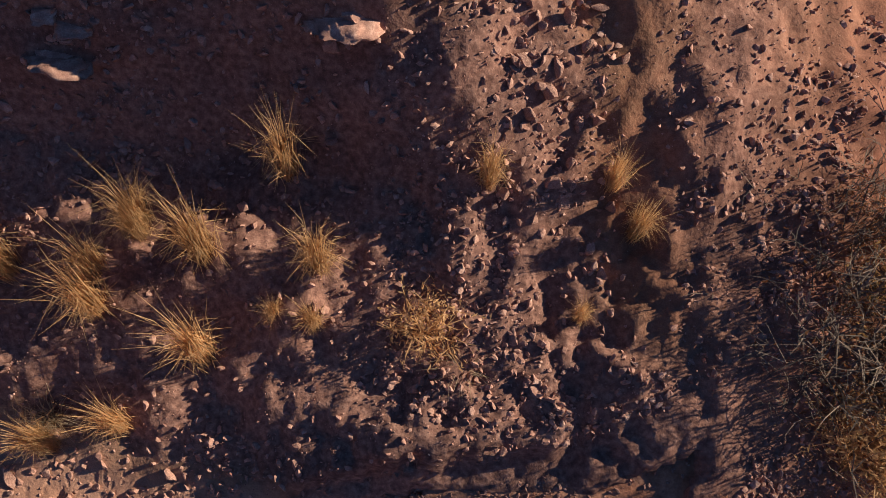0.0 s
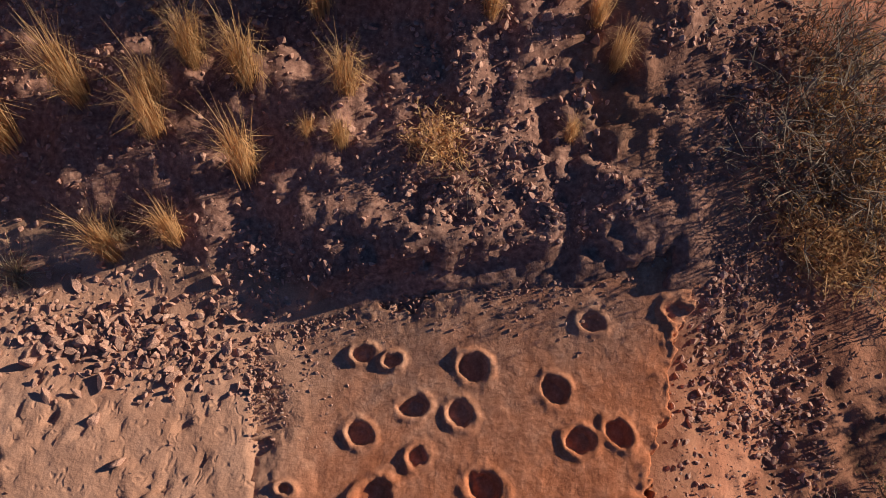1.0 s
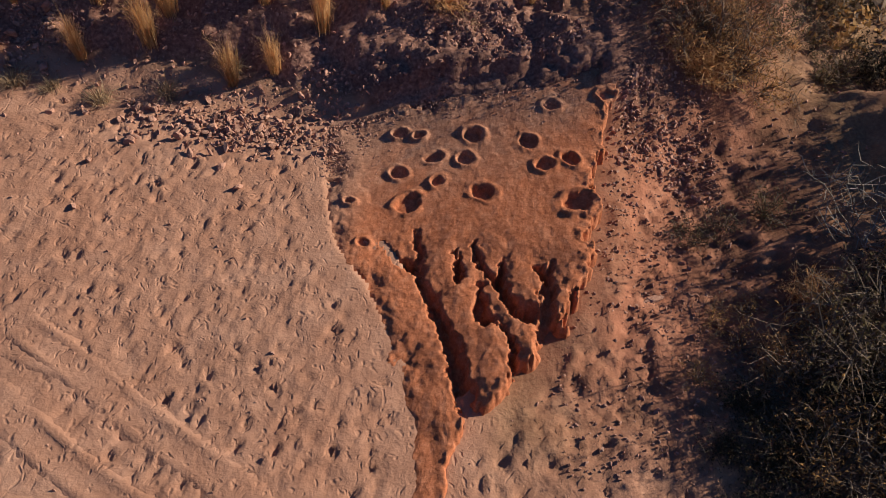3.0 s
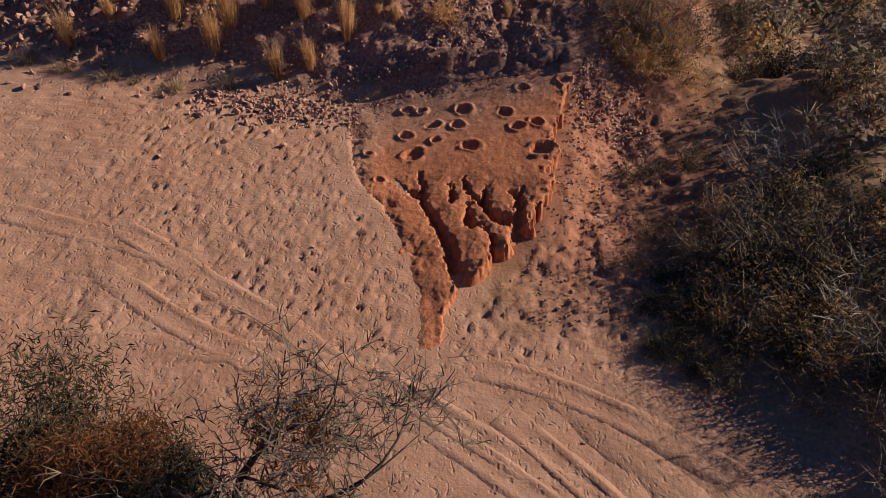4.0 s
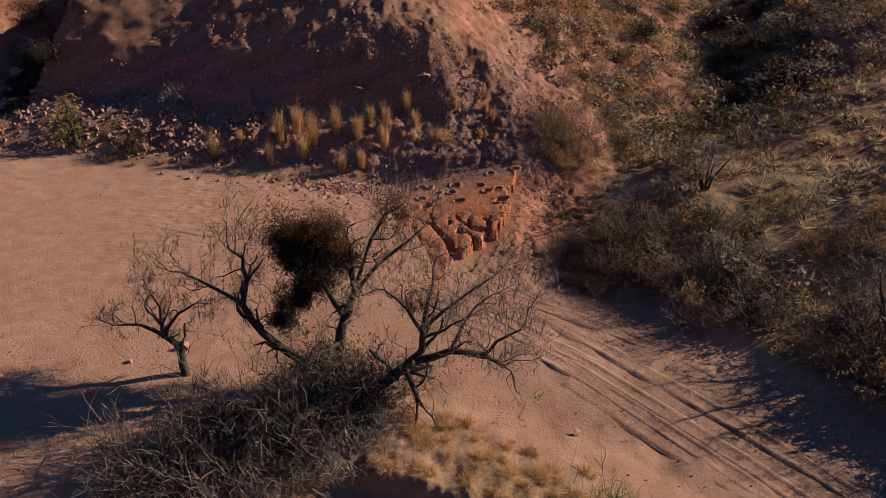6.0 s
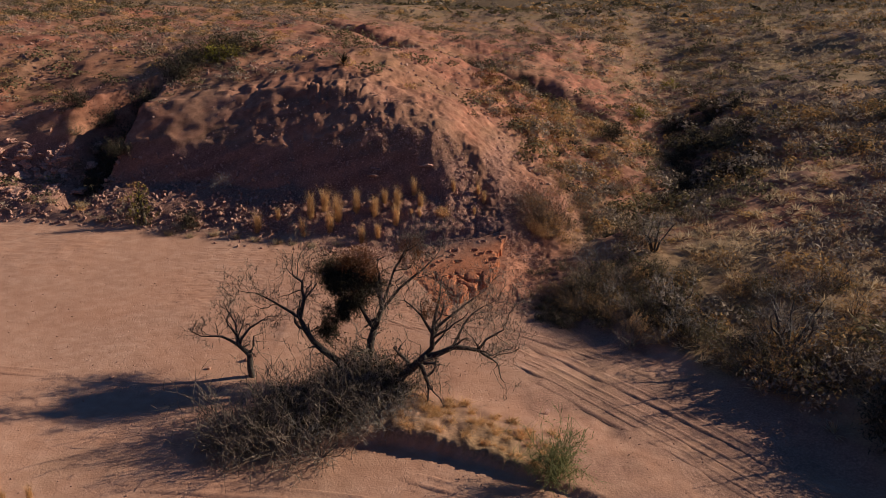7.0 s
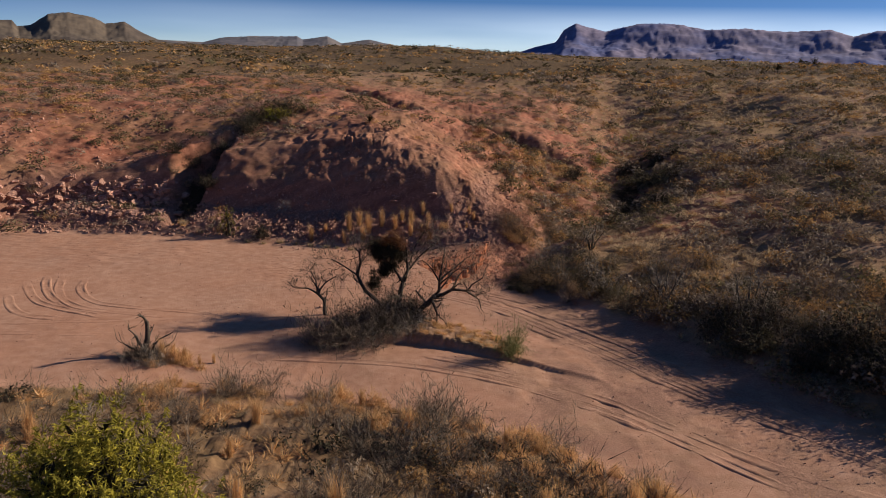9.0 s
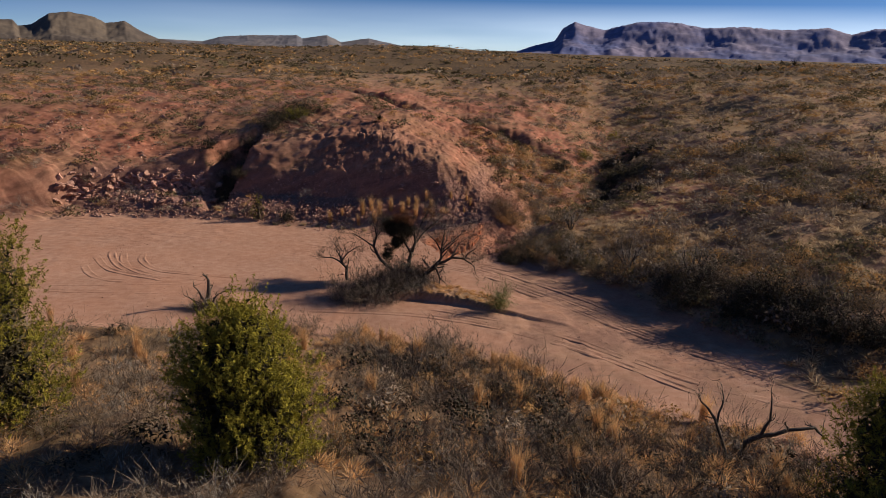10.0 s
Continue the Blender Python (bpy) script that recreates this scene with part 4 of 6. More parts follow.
# ---- trees ----
def knot(centre, size, n, leaf=0.06):
    """A ragged clump: several smaller tufts of unlike size."""
    s = Soup()
    for _ in range(9):
        c = np.asarray(centre) + rng.normal(size=3) * np.asarray(size) * 0.58
        s.leaves(cloud_points(n // 9, c, np.asarray(size) * rng.uniform(0.35, 0.8), 14, 0.4), leaf, 3.0)
    return s


def mesquite_with_mistletoe():
    ob = thing("mesquite_tree", (-2.44, -12.6, 0), "bare crooked mesquite tree carrying a large dark mistletoe clump", "tree")
    o = np.array((-2.44, -12.6, 0))
    wood, twigs = Soup(), Soup()
    for pts, r0, r1, lev in (
        ([(-2.44, -12.6, -0.1), (-2.22, -12.6, 1.29), (-2.07, -12.6, 2.08), (-1.8, -12.6, 2.86), (-1.87, -12.5, 3.78)], 0.2, 0.06, 3),
        ([(-1.84, -12.5, 2.7), (-1.24, -12.3, 3.48), (-0.74, -12.3, 3.96), (-0.22, -12.3, 4.47)], 0.07, 0.025, 3),
        ([(-1.87, -12.5, 2.73), (-1.43, -12.1, 4.07), (-1.1, -12.0, 4.72), (-0.77, -12.0, 4.91)], 0.06, 0.02, 3),
        ([(-2.07, -12.6, 2.08), (-2.6, -12.4, 2.9), (-2.8, -12.2, 3.8)], 0.09, 0.03, 1),
        ([(-2.5, -12.7, 0.1), (-3.66, -12.9, 1.22), (-4.38, -12.9, 2.07), (-4.57, -12.9, 2.54), (-4.39, -12.9, 3.29), (-4.43, -12.9, 3.87), (-4.74, -12.9, 4.09)], 0.14, 0.03, 3),
        ([(-4.57, -12.9, 2.54), (-5.31, -12.9, 3.03), (-6.01, -12.9, 3.41)], 0.06, 0.025, 3),
    ):
        grown(wood, twigs, [np.array(p) - o for p in pts], r0 * 0.92, r1 * 0.9, lev, reach=1.05)
    part("trunk", wood, BARK, ob, smooth=True)
    part("twig_crown", twigs, TWIG, ob, "fine grey bare twigs")
    part("mistletoe", knot((-0.55, 0.6, 3.7), (0.95, 0.85, 0.72), 26000, 0.04), DARK_LEAF, ob, "dense dark evergreen clump")
    part("mistletoe", knot((-0.5, 0.45, 2.85), (0.62, 0.52, 0.68), 13000, 0.04), DARK_LEAF, ob, "dense dark evergreen clump")
    part("mistletoe", knot((-1.17, 0.1, 2.1), (0.33, 0.33, 0.36), 3000, 0.04), DARK_LEAF, ob, "small dark evergreen clump")
    part("dry_clump", knot((1.55, 0.5, 4.6), (0.32, 0.3, 0.42), 1700, 0.034), RUST_LEAF, ob, "rusty dry leaf clump")
    part("dry_clump", knot((-0.15, 0.55, 4.45), (0.6, 0.55, 0.42), 5200, 0.034), RUST_LEAF, ob, "rusty dry leaf clump")
    return ob


def leaning_mesquite():
    o = np.array((-1.1, -14.0, 0.5))
    ob = thing("mesquite_tree", o, "bare gnarled mesquite tree leaning over the sandy road", "tree")
    wood, twigs = Soup(), Soup()
    for pts, r0, r1, lev in (
        ([(-1.15, -14.0, 0.4), (-1.0, -14.0, 1.05), (-0.46, -14.0, 1.61), (-0.03, -14.0, 2.14), (0.0, -14.0, 2.96), (0.16, -14.0, 3.85)], 0.19, 0.04, 3),
        ([(-0.3, -14.0, 1.8), (0.65, -14.2, 2.29), (1.44, -14.2, 2.23), (1.93, -14.2, 1.91)], 0.12, 0.04, 3),
        ([(1.44, -14.2, 2.23), (1.7, -14.2, 2.6), (2.26, -14.2, 2.98)], 0.06, 0.025, 3),
        ([(-0.05, -14.0, 2.69), (-0.4, -14.0, 3.3), (-0.95, -14.0, 3.81)], 0.06, 0.02, 3),
        ([(0.02, -13.9, 2.73), (0.77, -13.6, 3.31), (1.37, -13.6, 3.86)], 0.06, 0.02, 3),
        ([(0.65, -14.2, 2.29), (1.0, -13.7, 2.9), (1.6, -13.4, 3.4)], 0.06, 0.02, 3),
        ([(0.0, -14.0, 2.5), (0.5, -14.5, 3.1), (0.9, -14.8, 3.6)], 0.05, 0.02, 3),
        ([(-0.46, -14.0, 1.61), (-0.2, -14.3, 1.2), (-0.1, -14.4, 0.85)], 0.1, 0.05, 1),
    ):
        grown(wood, twigs, [np.array(p) - o for p in pts], r0 * 0.92, r1 * 0.9, lev, reach=1.05)
    part("trunk", wood, BARK, ob, smooth=True)
    part("twig_crown", twigs, TWIG, ob, "fine grey bare twigs")
    part("dry_clump", knot((1.0, 0, 2.95), (0.22, 0.2, 0.32), 900, 0.034), RUST_LEAF, ob, "rusty dry leaf clump")
    return ob


def small_mesquite():
    o = np.array((-6.39, -12.6, 0.0))
    ob = thing("mesquite_tree", o, "small bare crooked mesquite tree on the sand", "tree")
    wood, twigs = Soup(), Soup()
    for pts, r0, r1 in (
        ([(-6.39, -12.6, -0.1), (-6.46, -12.6, 0.88), (-6.87, -12.6, 1.3), (-7.01, -12.6, 1.89)], 0.13, 0.04),
        ([(-6.87, -12.6, 1.3), (-7.39, -12.6, 1.58), (-7.92, -12.6, 1.56)], 0.06, 0.025),
        ([(-6.87, -12.6, 1.3), (-6.41, -12.5, 1.91), (-5.96, -12.5, 2.22)], 0.06, 0.02),
        ([(-6.87, -12.6, 1.3), (-7.0, -12.2, 1.9), (-7.3, -12.0, 2.3)], 0.05, 0.02),
    ):
        grown(wood, twigs, [np.array(p) - o for p in pts], r0, r1, 3, reach=0.7)
    part("trunk", wood, BARK, ob, smooth=True)
    part("twig_crown", twigs, TWIG, ob, "fine grey bare twigs")


def bank_mesquite(x, y, s):
    """A bare many-limbed tree among the brush of the bank."""
    ob = thing("mesquite_tree", (x, y, ground_z(x, y)), "bare grey mesquite tree among brush on the bank", "tree", "bare trees on the bank")
    wood, twigs = Soup(), Soup()
    for k in range(5):
        a = k * 1.26 + float(rng.normal()) * 0.3
        out = np.array((math.cos(a), math.sin(a), 0.0))
        pts = [np.array((0, 0, -0.15)), out * 0.35 * s + (0, 0, 0.7 * s), out * 0.75 * s + (0, 0, 1.3 * s), out * (1.15 + 0.3 * float(rng.normal())) * s + (0, 0, 2.0 * s)]
        grown(wood, twigs, pts, 0.09 * s, 0.025 * s, 2, reach=0.75 * s)
    part("trunk", wood, BARK, ob, smooth=True)
    part("twig_crown", twigs, DEAD_TWIG, ob, "fine grey bare twigs")


def stump_tree():
    z = ground_z(-13.8, -19.2)
    ob = thing("dead_tree", (-13.8, -19.2, z), "broken dead tree stump with a few bare branches", "tree")
    wood, twigs = Soup(), Soup()
    for d, h, r in (((0.05, 0, 1), 1.75, 0.17), ((-0.5, 0.1, 0.9), 1.1, 0.1), ((0.55, 0, 0.8), 1.1, 0.09), ((-0.9, 0, 0.5), 1.2, 0.06), ((0.9, 0.2, 0.5), 1.1, 0.06)):
        grown(wood, twigs, [np.array((0, 0, -0.1)), np.array(d) * h * 0.5, np.array(d) * h], r, r * 0.5, 1, every=2, reach=0.7)
    part("trunk", wood, BARK, ob, smooth=True)
    part("twig_crown", twigs, TWIG, ob, "bare grey twigs")


def dead_tree(x, y, label):
    ob = thing("dead_tree", (x, y, ground_z(x, y)), label, "tree")
    wood, twigs = Soup(), Soup()
    for pts, r in (([(0.05, 0, -0.1), (0.16, 0, 0.75), (0.76, 0, 1.07), (1.65, 0, 1.32), (2.67, 0, 1.45), (2.9, 0, 1.2)], 0.12), ([(0.7, 0, 1.05), (0.95, 0, 1.7), (0.87, 0, 2.7)], 0.07),
                   ([(-0.4, 0, -0.1), (-0.6, 0, 0.5), (-1.1, 0, 1.7), (-1.7, 0, 2.4)], 0.09), ([(-1.0, 0, 1.5), (-0.8, 0.2, 2.2), (-0.9, 0.2, 2.8)], 0.05)):
        grown(wood, twigs, pts, r, r * 0.35, 2, every=2, reach=0.6)
    part("trunk", wood, BARK, ob, smooth=True)
    part("twig_crown", twigs, TWIG, ob, "bare dark twigs")


def juniper(x, y, z, h, w, n, label):
    ob = thing("juniper_tree", (x, y, z), label, "tree")
    wood, twigs = Soup(), Soup()
    grown(wood, twigs, [(0, 0, -0.2), (0.05, 0, h * 0.3), (-0.03, 0.02, h * 0.6), (0, 0, h * 0.85)], 0.16, 0.03, 1, every=2, reach=w * 0.4)
    part("trunk", wood, BARK, ob, smooth=True)
    part("twig_crown", twigs, TWIG, ob)
    crown = Soup()
    lumps = 64
    t = np.linspace(0.04, 0.97, lumps) + rng.normal(size=lumps) * 0.03
    a = np.arange(lumps) * 2.4 + rng.normal(size=lumps) * 0.5
    r = w * np.interp(t, [0, 0.15, 0.4, 0.7, 0.9, 1], [0.7, 0.92, 0.95, 0.76, 0.46, 0.12]) * rng.uniform(0.62, 1.12, lumps) * (1 + 0.18 * np.sin(a * 2 + 1.0))
    c = np.stack([np.cos(a) * r, np.sin(a) * r, 0.05 + t * (h - 0.35)], 1)
    size = w * rng.uniform(0.22, 0.36, lumps)
    # Each lump is a bunch of upright sprays; each spray a run of small leaves round a leaning stalk.
    pick = rng.integers(0, lumps, n // 24)
    d = rng.normal(size=(len(pick), 3))
    d /= np.linalg.norm(d, axis=1)[:, None]
    foot = c[pick] + d * (size[pick] * rng.uniform(0.5, 1.05, len(pick)))[:, None]
    way = d * 0.45 + c[pick] * (0.28 / w, 0.28 / w, 0) + (0, 0, 0.8)
    way *= (rng.uniform(0.16, 0.42, len(pick)) * w ** 0.5)[:, None] / np.linalg.norm(way, axis=1)[:, None]
    along = rng.uniform(0, 1, (len(pick), 24, 1))
    pts = foot[:, None] + way[:, None] * along + rng.normal(size=(len(pick), 24, 3)) * 0.045 * w ** 0.5 * (1.1 - along)
    pts = pts.reshape(-1, 3)
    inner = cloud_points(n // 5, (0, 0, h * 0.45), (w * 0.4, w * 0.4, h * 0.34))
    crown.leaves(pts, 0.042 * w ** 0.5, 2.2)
    # Inner leaves in near-black put the crown's own shade into colour.
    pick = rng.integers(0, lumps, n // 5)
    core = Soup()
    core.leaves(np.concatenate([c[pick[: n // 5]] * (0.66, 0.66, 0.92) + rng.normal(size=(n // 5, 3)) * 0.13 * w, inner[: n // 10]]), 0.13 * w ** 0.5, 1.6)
    part("inner_crown", core, DARK_LEAF, ob, "inner foliage coloured near-black to stand in for shade")
    part("crown", crown, JUNIPER_LEAF, ob, "yellow-green evergreen sprays")
    return ob


FORKS[:] = [(4, 7), (5, 9)]
mesquite_with_mistletoe()
leaning_mesquite()
small_mesquite()
for x, y, sc in ((13.0, -11.4, 1.0), (9.8, -7.6, 0.65), (10.6, -1.6, 0.7), (16.2, -15.0, 0.95)):
    bank_mesquite(x, y, sc)
FORKS[:] = [(3, 6), (4, 8)]
stump_tree()
dead_tree(11.4, -35.5, "dead bare tree with dark bent branches in brush")
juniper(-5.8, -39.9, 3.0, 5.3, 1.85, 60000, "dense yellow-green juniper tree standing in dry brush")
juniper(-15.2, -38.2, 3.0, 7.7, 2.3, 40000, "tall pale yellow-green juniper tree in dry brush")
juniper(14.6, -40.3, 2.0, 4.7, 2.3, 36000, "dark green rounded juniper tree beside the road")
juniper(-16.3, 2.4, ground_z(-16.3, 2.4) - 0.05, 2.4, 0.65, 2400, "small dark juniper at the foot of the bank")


# ---- brush ----
def brush_kind(name, label, category, stem_mat, leaf_mat, variants, **shape):
    """A few different plants of one kind, to be copied."""
    made = []
    for _ in range(variants):
        ob = thing(name, (0, 0, -500), label, category)
        stems, leaves = shrub(**shape)
        part("stem_tangle", stems, stem_mat, ob)
        if leaves.n:
            part("foliage", leaves, leaf_mat, ob)
        made.append(ob)
    return made


class Planter:
    """Puts out the first plants themselves, then copies of them."""

    def __init__(self, kinds, group):
        self.kinds, self.group, self.used = kinds, group, 0
        for k in kinds:
            tagged(k, group=group)

    def put(self, x, y, scale=1.0, sink=0.03, z=None, turn=None):
        src = self.kinds[self.used % len(self.kinds)]
        m = pose(x, y, (ground_z(x, y) if z is None else z) - sink, 0, 0, float(rng.uniform(0, 360)) if turn is None else turn) @ Matrix.Diagonal((scale, scale, scale * float(rng.uniform(0.85, 1.15)), 1))
        if self.used < len(self.kinds):
            src.matrix_world = m
            ob = src
        else:
            ob = copy_thing(src, pose(0, 0, 0))
            ob.matrix_world = m
        self.used += 1
        return ob


def tussock_kind(name, label, material, variants, **shape):
    made = []
    for _ in range(variants):
        ob = thing(name, (0, 0, -500), label, "grass")
        part("blade_tuft", tussock(**shape), material, ob)
        made.append(ob)
    return made


TALL = Planter(tussock_kind("grass_tussock", "tall golden dry bunchgrass tussock on stony red bank", STRAW, 5, h=1.7, spread=0.22, n=380, width=0.010, lean=0.35), "tussocks on the stony bank")
LOW = Planter(tussock_kind("grass_tussock", "low straw-coloured dry grass tuft on stony ground", PALE_STRAW, 4, h=0.45, spread=0.9, n=200), "low grass tufts")
GOLDGRASS = Planter(tussock_kind("grass_tussock", "low orange-gold dry grass tuft near the trees", STRAW, 3, h=0.42, spread=0.9, n=170), "gold grass near the trees")
for x, y, s in ((-2.38, 3.14, 1.0), (-3.58, 2.56, 0.95), (-2.37, 2.15, 0.9), (-4.13, 1.16, 0.8), (-3.3, 1.39, 0.7), (-1.09, 3.06, 0.85), (-1.55, 2.57, 0.45), (-1.12, 2.5, 0.5), (-1.5, 4.01, 0.8),
                (-3.11, 3.43, 0.8), (0.69, 3.88, 0.6), (2.4, 3.64, 0.6), (2.09, 4.06, 0.55), (1.87, 2.75, 0.4), (-9.87, 1.93, 1.0), (-7.35, 1.6, 0.8), (-7.11, 2.67, 1.2), (-5.93, 1.85, 1.0), (-5.57, 2.4, 1.2),
                (-3.57, 2.9, 0.8), (-3.1, 3.3, 0.7), (-8.9, 2.6, 0.7), (-6.4, 3.1, 1.1), (-4.6, 2.9, 1.0)):
    TALL.put(x, y, s, turn=-90 + float(rng.normal()) * 28)
for x, y, s in ((-4.14, 1.44, 0.9), (-6.7, 0.57, 1.1), (-9.85, 1.15, 1.0), (-8.59, 0.97, 1.2), (-5.41, 0.84, 1.0), (0.55, 2.13, 0.8), (-10.9, 1.5, 1.0), (-12.2, 1.7, 1.1), (-13.4, 1.4, 1.0), (-14.6, 1.6, 1.2),
                (-18.5, 2.6, 1.3), (-20.1, 3.4, 1.3), (-21.8, 3.6, 1.4), (-7.8, 0.9, 0.9)):
    LOW.put(x, y, s)

OLIVE = Planter(brush_kind("desert_shrub", "olive-leaved desert shrub on the stony slope", "shrub", TWIG, OLIVE_LEAF, 4, h=0.95, wide=0.75, stems=20, leaves=620, leaf=0.055), "shrubs on the hillside")
GREY = Planter(brush_kind("desert_shrub", "grey twiggy desert shrub on the slope", "shrub", TWIG, GREY_LEAF, 4, h=1.0, wide=0.9, stems=24, leaves=420, leaf=0.05), "shrubs on the hillside")
GOLD = Planter(brush_kind("desert_shrub", "golden dry-leaved desert shrub on the slope", "shrub", TWIG, GOLD_LEAF, 4, h=0.8, wide=0.75, stems=20, leaves=560, leaf=0.05), "shrubs on the hillside")
BARE = Planter(brush_kind("bare_bush", "bare grey-brown bush of tangled twigs", "shrub", TWIG, GREY_LEAF, 4, h=1.3, wide=0.95, stems=17, level=2, leaves=0, radius=0.012), "bare bushes")
BONE = Planter(brush_kind("dead_bush", "bleached dead bush of tangled pale twigs", "shrub", DEAD_TWIG, GREY_LEAF, 3, h=1.0, wide=1.0, stems=16, level=2, leaves=0, radius=0.010), "dead bushes")

DARK = Planter(brush_kind("evergreen_bush", "round near-black bush, plant and shade stand-in among dry brush", "shrub", TWIG, DARK_LEAF, 3, h=1.4, wide=1.0, stems=30, leaves=2400, leaf=0.07), "dark bushes")

# The golden shrub and its neighbours above the shelf.
LEAFY = Planter(brush_kind("golden_shrub", "golden dry-leaved shrub on the stony bank", "shrub", STRAW, STRAW, 1, h=0.7, wide=0.6, stems=26, leaves=1100, leaf=0.05), "golden shrubs on the bank")
LEAFY.put(0.1, 2.54, 0.9)
LEAFY.put(4.9, 1.9, 1.1)
LEAFY.put(5.4, 1.5, 1.2)
LEAFY.put(5.9, 2.6, 1.2)
RUSTY = Planter(brush_kind("rusty_bush", "thin rusty-leaved bush of fine twigs on the red slope", "shrub", TWIG, RUST_LEAF, 2, h=1.7, wide=1.25, stems=20, level=2, leaves=900, leaf=0.055, radius=0.013), "rusty bushes")
for x, y, s in ((5.3, 2.6, 1.0), (6.2, 1.9, 0.8), (6.4, 3.4, 0.9), (5.0, 3.8, 0.7)):
    RUSTY.put(x, y, s)
for x, y, s in ((5.85, 2.15, 1.1), (6.54, 1.45, 1.0), (5.2, 3.2, 1.0)):
    GOLD.put(x, y, s)
for x, y, s in ((4.7, 2.7, 1.1), (5.4, 4.0, 1.0)):
    BARE.put(x, y, s)
for x, y, s in ((4.7, -2.16, 0.55), (5.26, -1.94, 0.6), (6.2, -1.5, 0.7)):
    OLIVE.put(x, y, s)
for x, y, s in ((4.9, -3.82, 0.5), (5.2, -4.3, 0.6), (5.54, -3.6, 0.5), (4.38, -4.9, 0.5)):
    GOLD.put(x, y, s)

# The thick brush along the bank of the right hill.
for k in range(125):
    x = float(rng.uniform(5.0, 24))
    y = float(toe_right(x)) + float(rng.uniform(0.3, 1.0)) ** 1.5 * 13
    if y > 8 or (x < 8.8 and y > -3.6):
        continue
    near_edge = y - float(toe_right(x)) < 4
    rng.choice([OLIVE, GREY, OLIVE, GREY, GOLD, GOLD]).put(x, y, float(rng.uniform(0.8, 1.4)) * (1.1 if near_edge else 1.0))

# The dark brush opposite the shelf; near-black DARK bushes put its shade into colour.
for x, y, sc in ((5.9, -5.2, 1.2), (6.6, -4.2, 1.3), (6.8, -5.8, 1.4), (7.4, -5.0, 1.4), (7.8, -6.6, 1.5), (8.2, -4.0, 1.3), (6.2, -6.4, 1.2), (7.2, -7.6, 1.4), (8.6, -7.8, 1.5), (8.9, -5.6, 1.4), (5.6, -6.0, 1.0),
                 (6.2, -4.8, 1.1), (7.0, -6.6, 1.3), (7.9, -5.4, 1.4)):
    rng.choice([OLIVE, OLIVE, GREY, GOLD]).put(x, y, sc * 0.9)
for x, y, sc in ((5.7, -4.6, 0.9), (6.0, -5.6, 1.0), (6.4, -3.4, 0.9), (7.2, -3.6, 1.2), (8.0, -3.0, 1.2), (9.2, -4.4, 1.3), (9.8, -6.4, 1.3), (9.4, -7.6, 1.3), (8.2, -8.6, 1.2), (9.2, -9.6, 1.3), (6.9, -8.0, 1.0), (10.4, -8.8, 1.3)):
    rng.choice([GOLD, OLIVE, LEAFY]).put(x, y, sc)
    if x > 7:
        DARK.put(x + 0.5, y + 0.4, sc * 0.55)
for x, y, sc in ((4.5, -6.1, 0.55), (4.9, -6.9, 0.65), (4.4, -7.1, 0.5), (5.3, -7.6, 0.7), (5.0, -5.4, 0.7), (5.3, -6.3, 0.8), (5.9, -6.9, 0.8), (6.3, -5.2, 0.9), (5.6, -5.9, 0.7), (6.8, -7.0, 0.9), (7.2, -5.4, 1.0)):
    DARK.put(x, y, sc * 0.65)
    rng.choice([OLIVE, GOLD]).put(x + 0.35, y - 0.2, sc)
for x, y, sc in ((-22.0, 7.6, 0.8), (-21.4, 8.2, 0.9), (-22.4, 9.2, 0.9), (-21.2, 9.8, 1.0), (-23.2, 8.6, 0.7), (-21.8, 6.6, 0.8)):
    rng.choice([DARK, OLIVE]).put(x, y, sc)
for x, y, sc in ((7.6, -2.2, 1.3), (8.6, -6.6, 1.2), (10.2, -9.6, 1.3)):
    BONE.put(x, y, sc)
# Tall bare brush at the road's edge, whose shade falls across the ruts.
for x in (8.5, 9.6, 10.4, 11.6, 12.5, 13.6, 14.8, 15.9, 17.2, 18.4, 19.8, 21.2, 22.8, 24.5):
    for step_back in (0.9, 2.6):
        rng.choice([BARE, DARK, OLIVE, OLIVE, GOLD]).put(x + float(rng.normal()) * 0.7, float(toe_right(x)) + step_back + float(rng.normal()) * 0.7, float(rng.uniform(0.8, 1.6)))
for x, back, sc in ((12.4, 2.0, 1.5), (13.6, 1.8, 1.4), (15.2, 2.2, 1.6), (16.6, 1.9, 1.5), (18.2, 2.3, 1.6), (19.6, 2.0, 1.5), (21.4, 2.4, 1.6)):
    BARE.put(x, float(toe_right(x)) + back, sc)
    rng.choice([OLIVE, GREY]).put(x + 0.7, float(toe_right(x)) + back + 0.6, sc * 0.75)
for k in range(24):
    x, y = float(rng.uniform(6.2, 9.5)), float(rng.uniform(2.2, 8.5))
    rng.choice([GREY, GOLD, BARE, OLIVE, GOLDGRASS]).put(x, y, float(rng.uniform(0.6, 1.05)))
# Bushes and golden plants that stand at the near edge of the road.
for x, y, sc in ((-8.9, -23.4, 1.3), (-8.2, -23.2, 1.1), (-0.3, -23.9, 1.2), (0.4, -24.3, 1.2), (1.2, -24.6, 1.0), (-4.7, -22.6, 0.9), (-5.3, -22.9, 0.8), (4.6, -26.6, 1.0), (7.2, -29.2, 1.0), (-0.9, -24.4, 1.1)):
    BARE.put(x, y, sc)
    GREY.put(x + 0.3, y - 0.2, sc * 0.7)
for k in range(46):
    x = float(rng.uniform(-12, 15))
    edge = float(np.interp(x, [-24, -12, -4, 4, 8.5, 17], [-21.8, -22.2, -22.9, -25.6, -29.6, -33.2]))
    LEAFY.put(x, edge - abs(float(rng.normal())) * 1.8, float(rng.uniform(0.5, 1.1)))
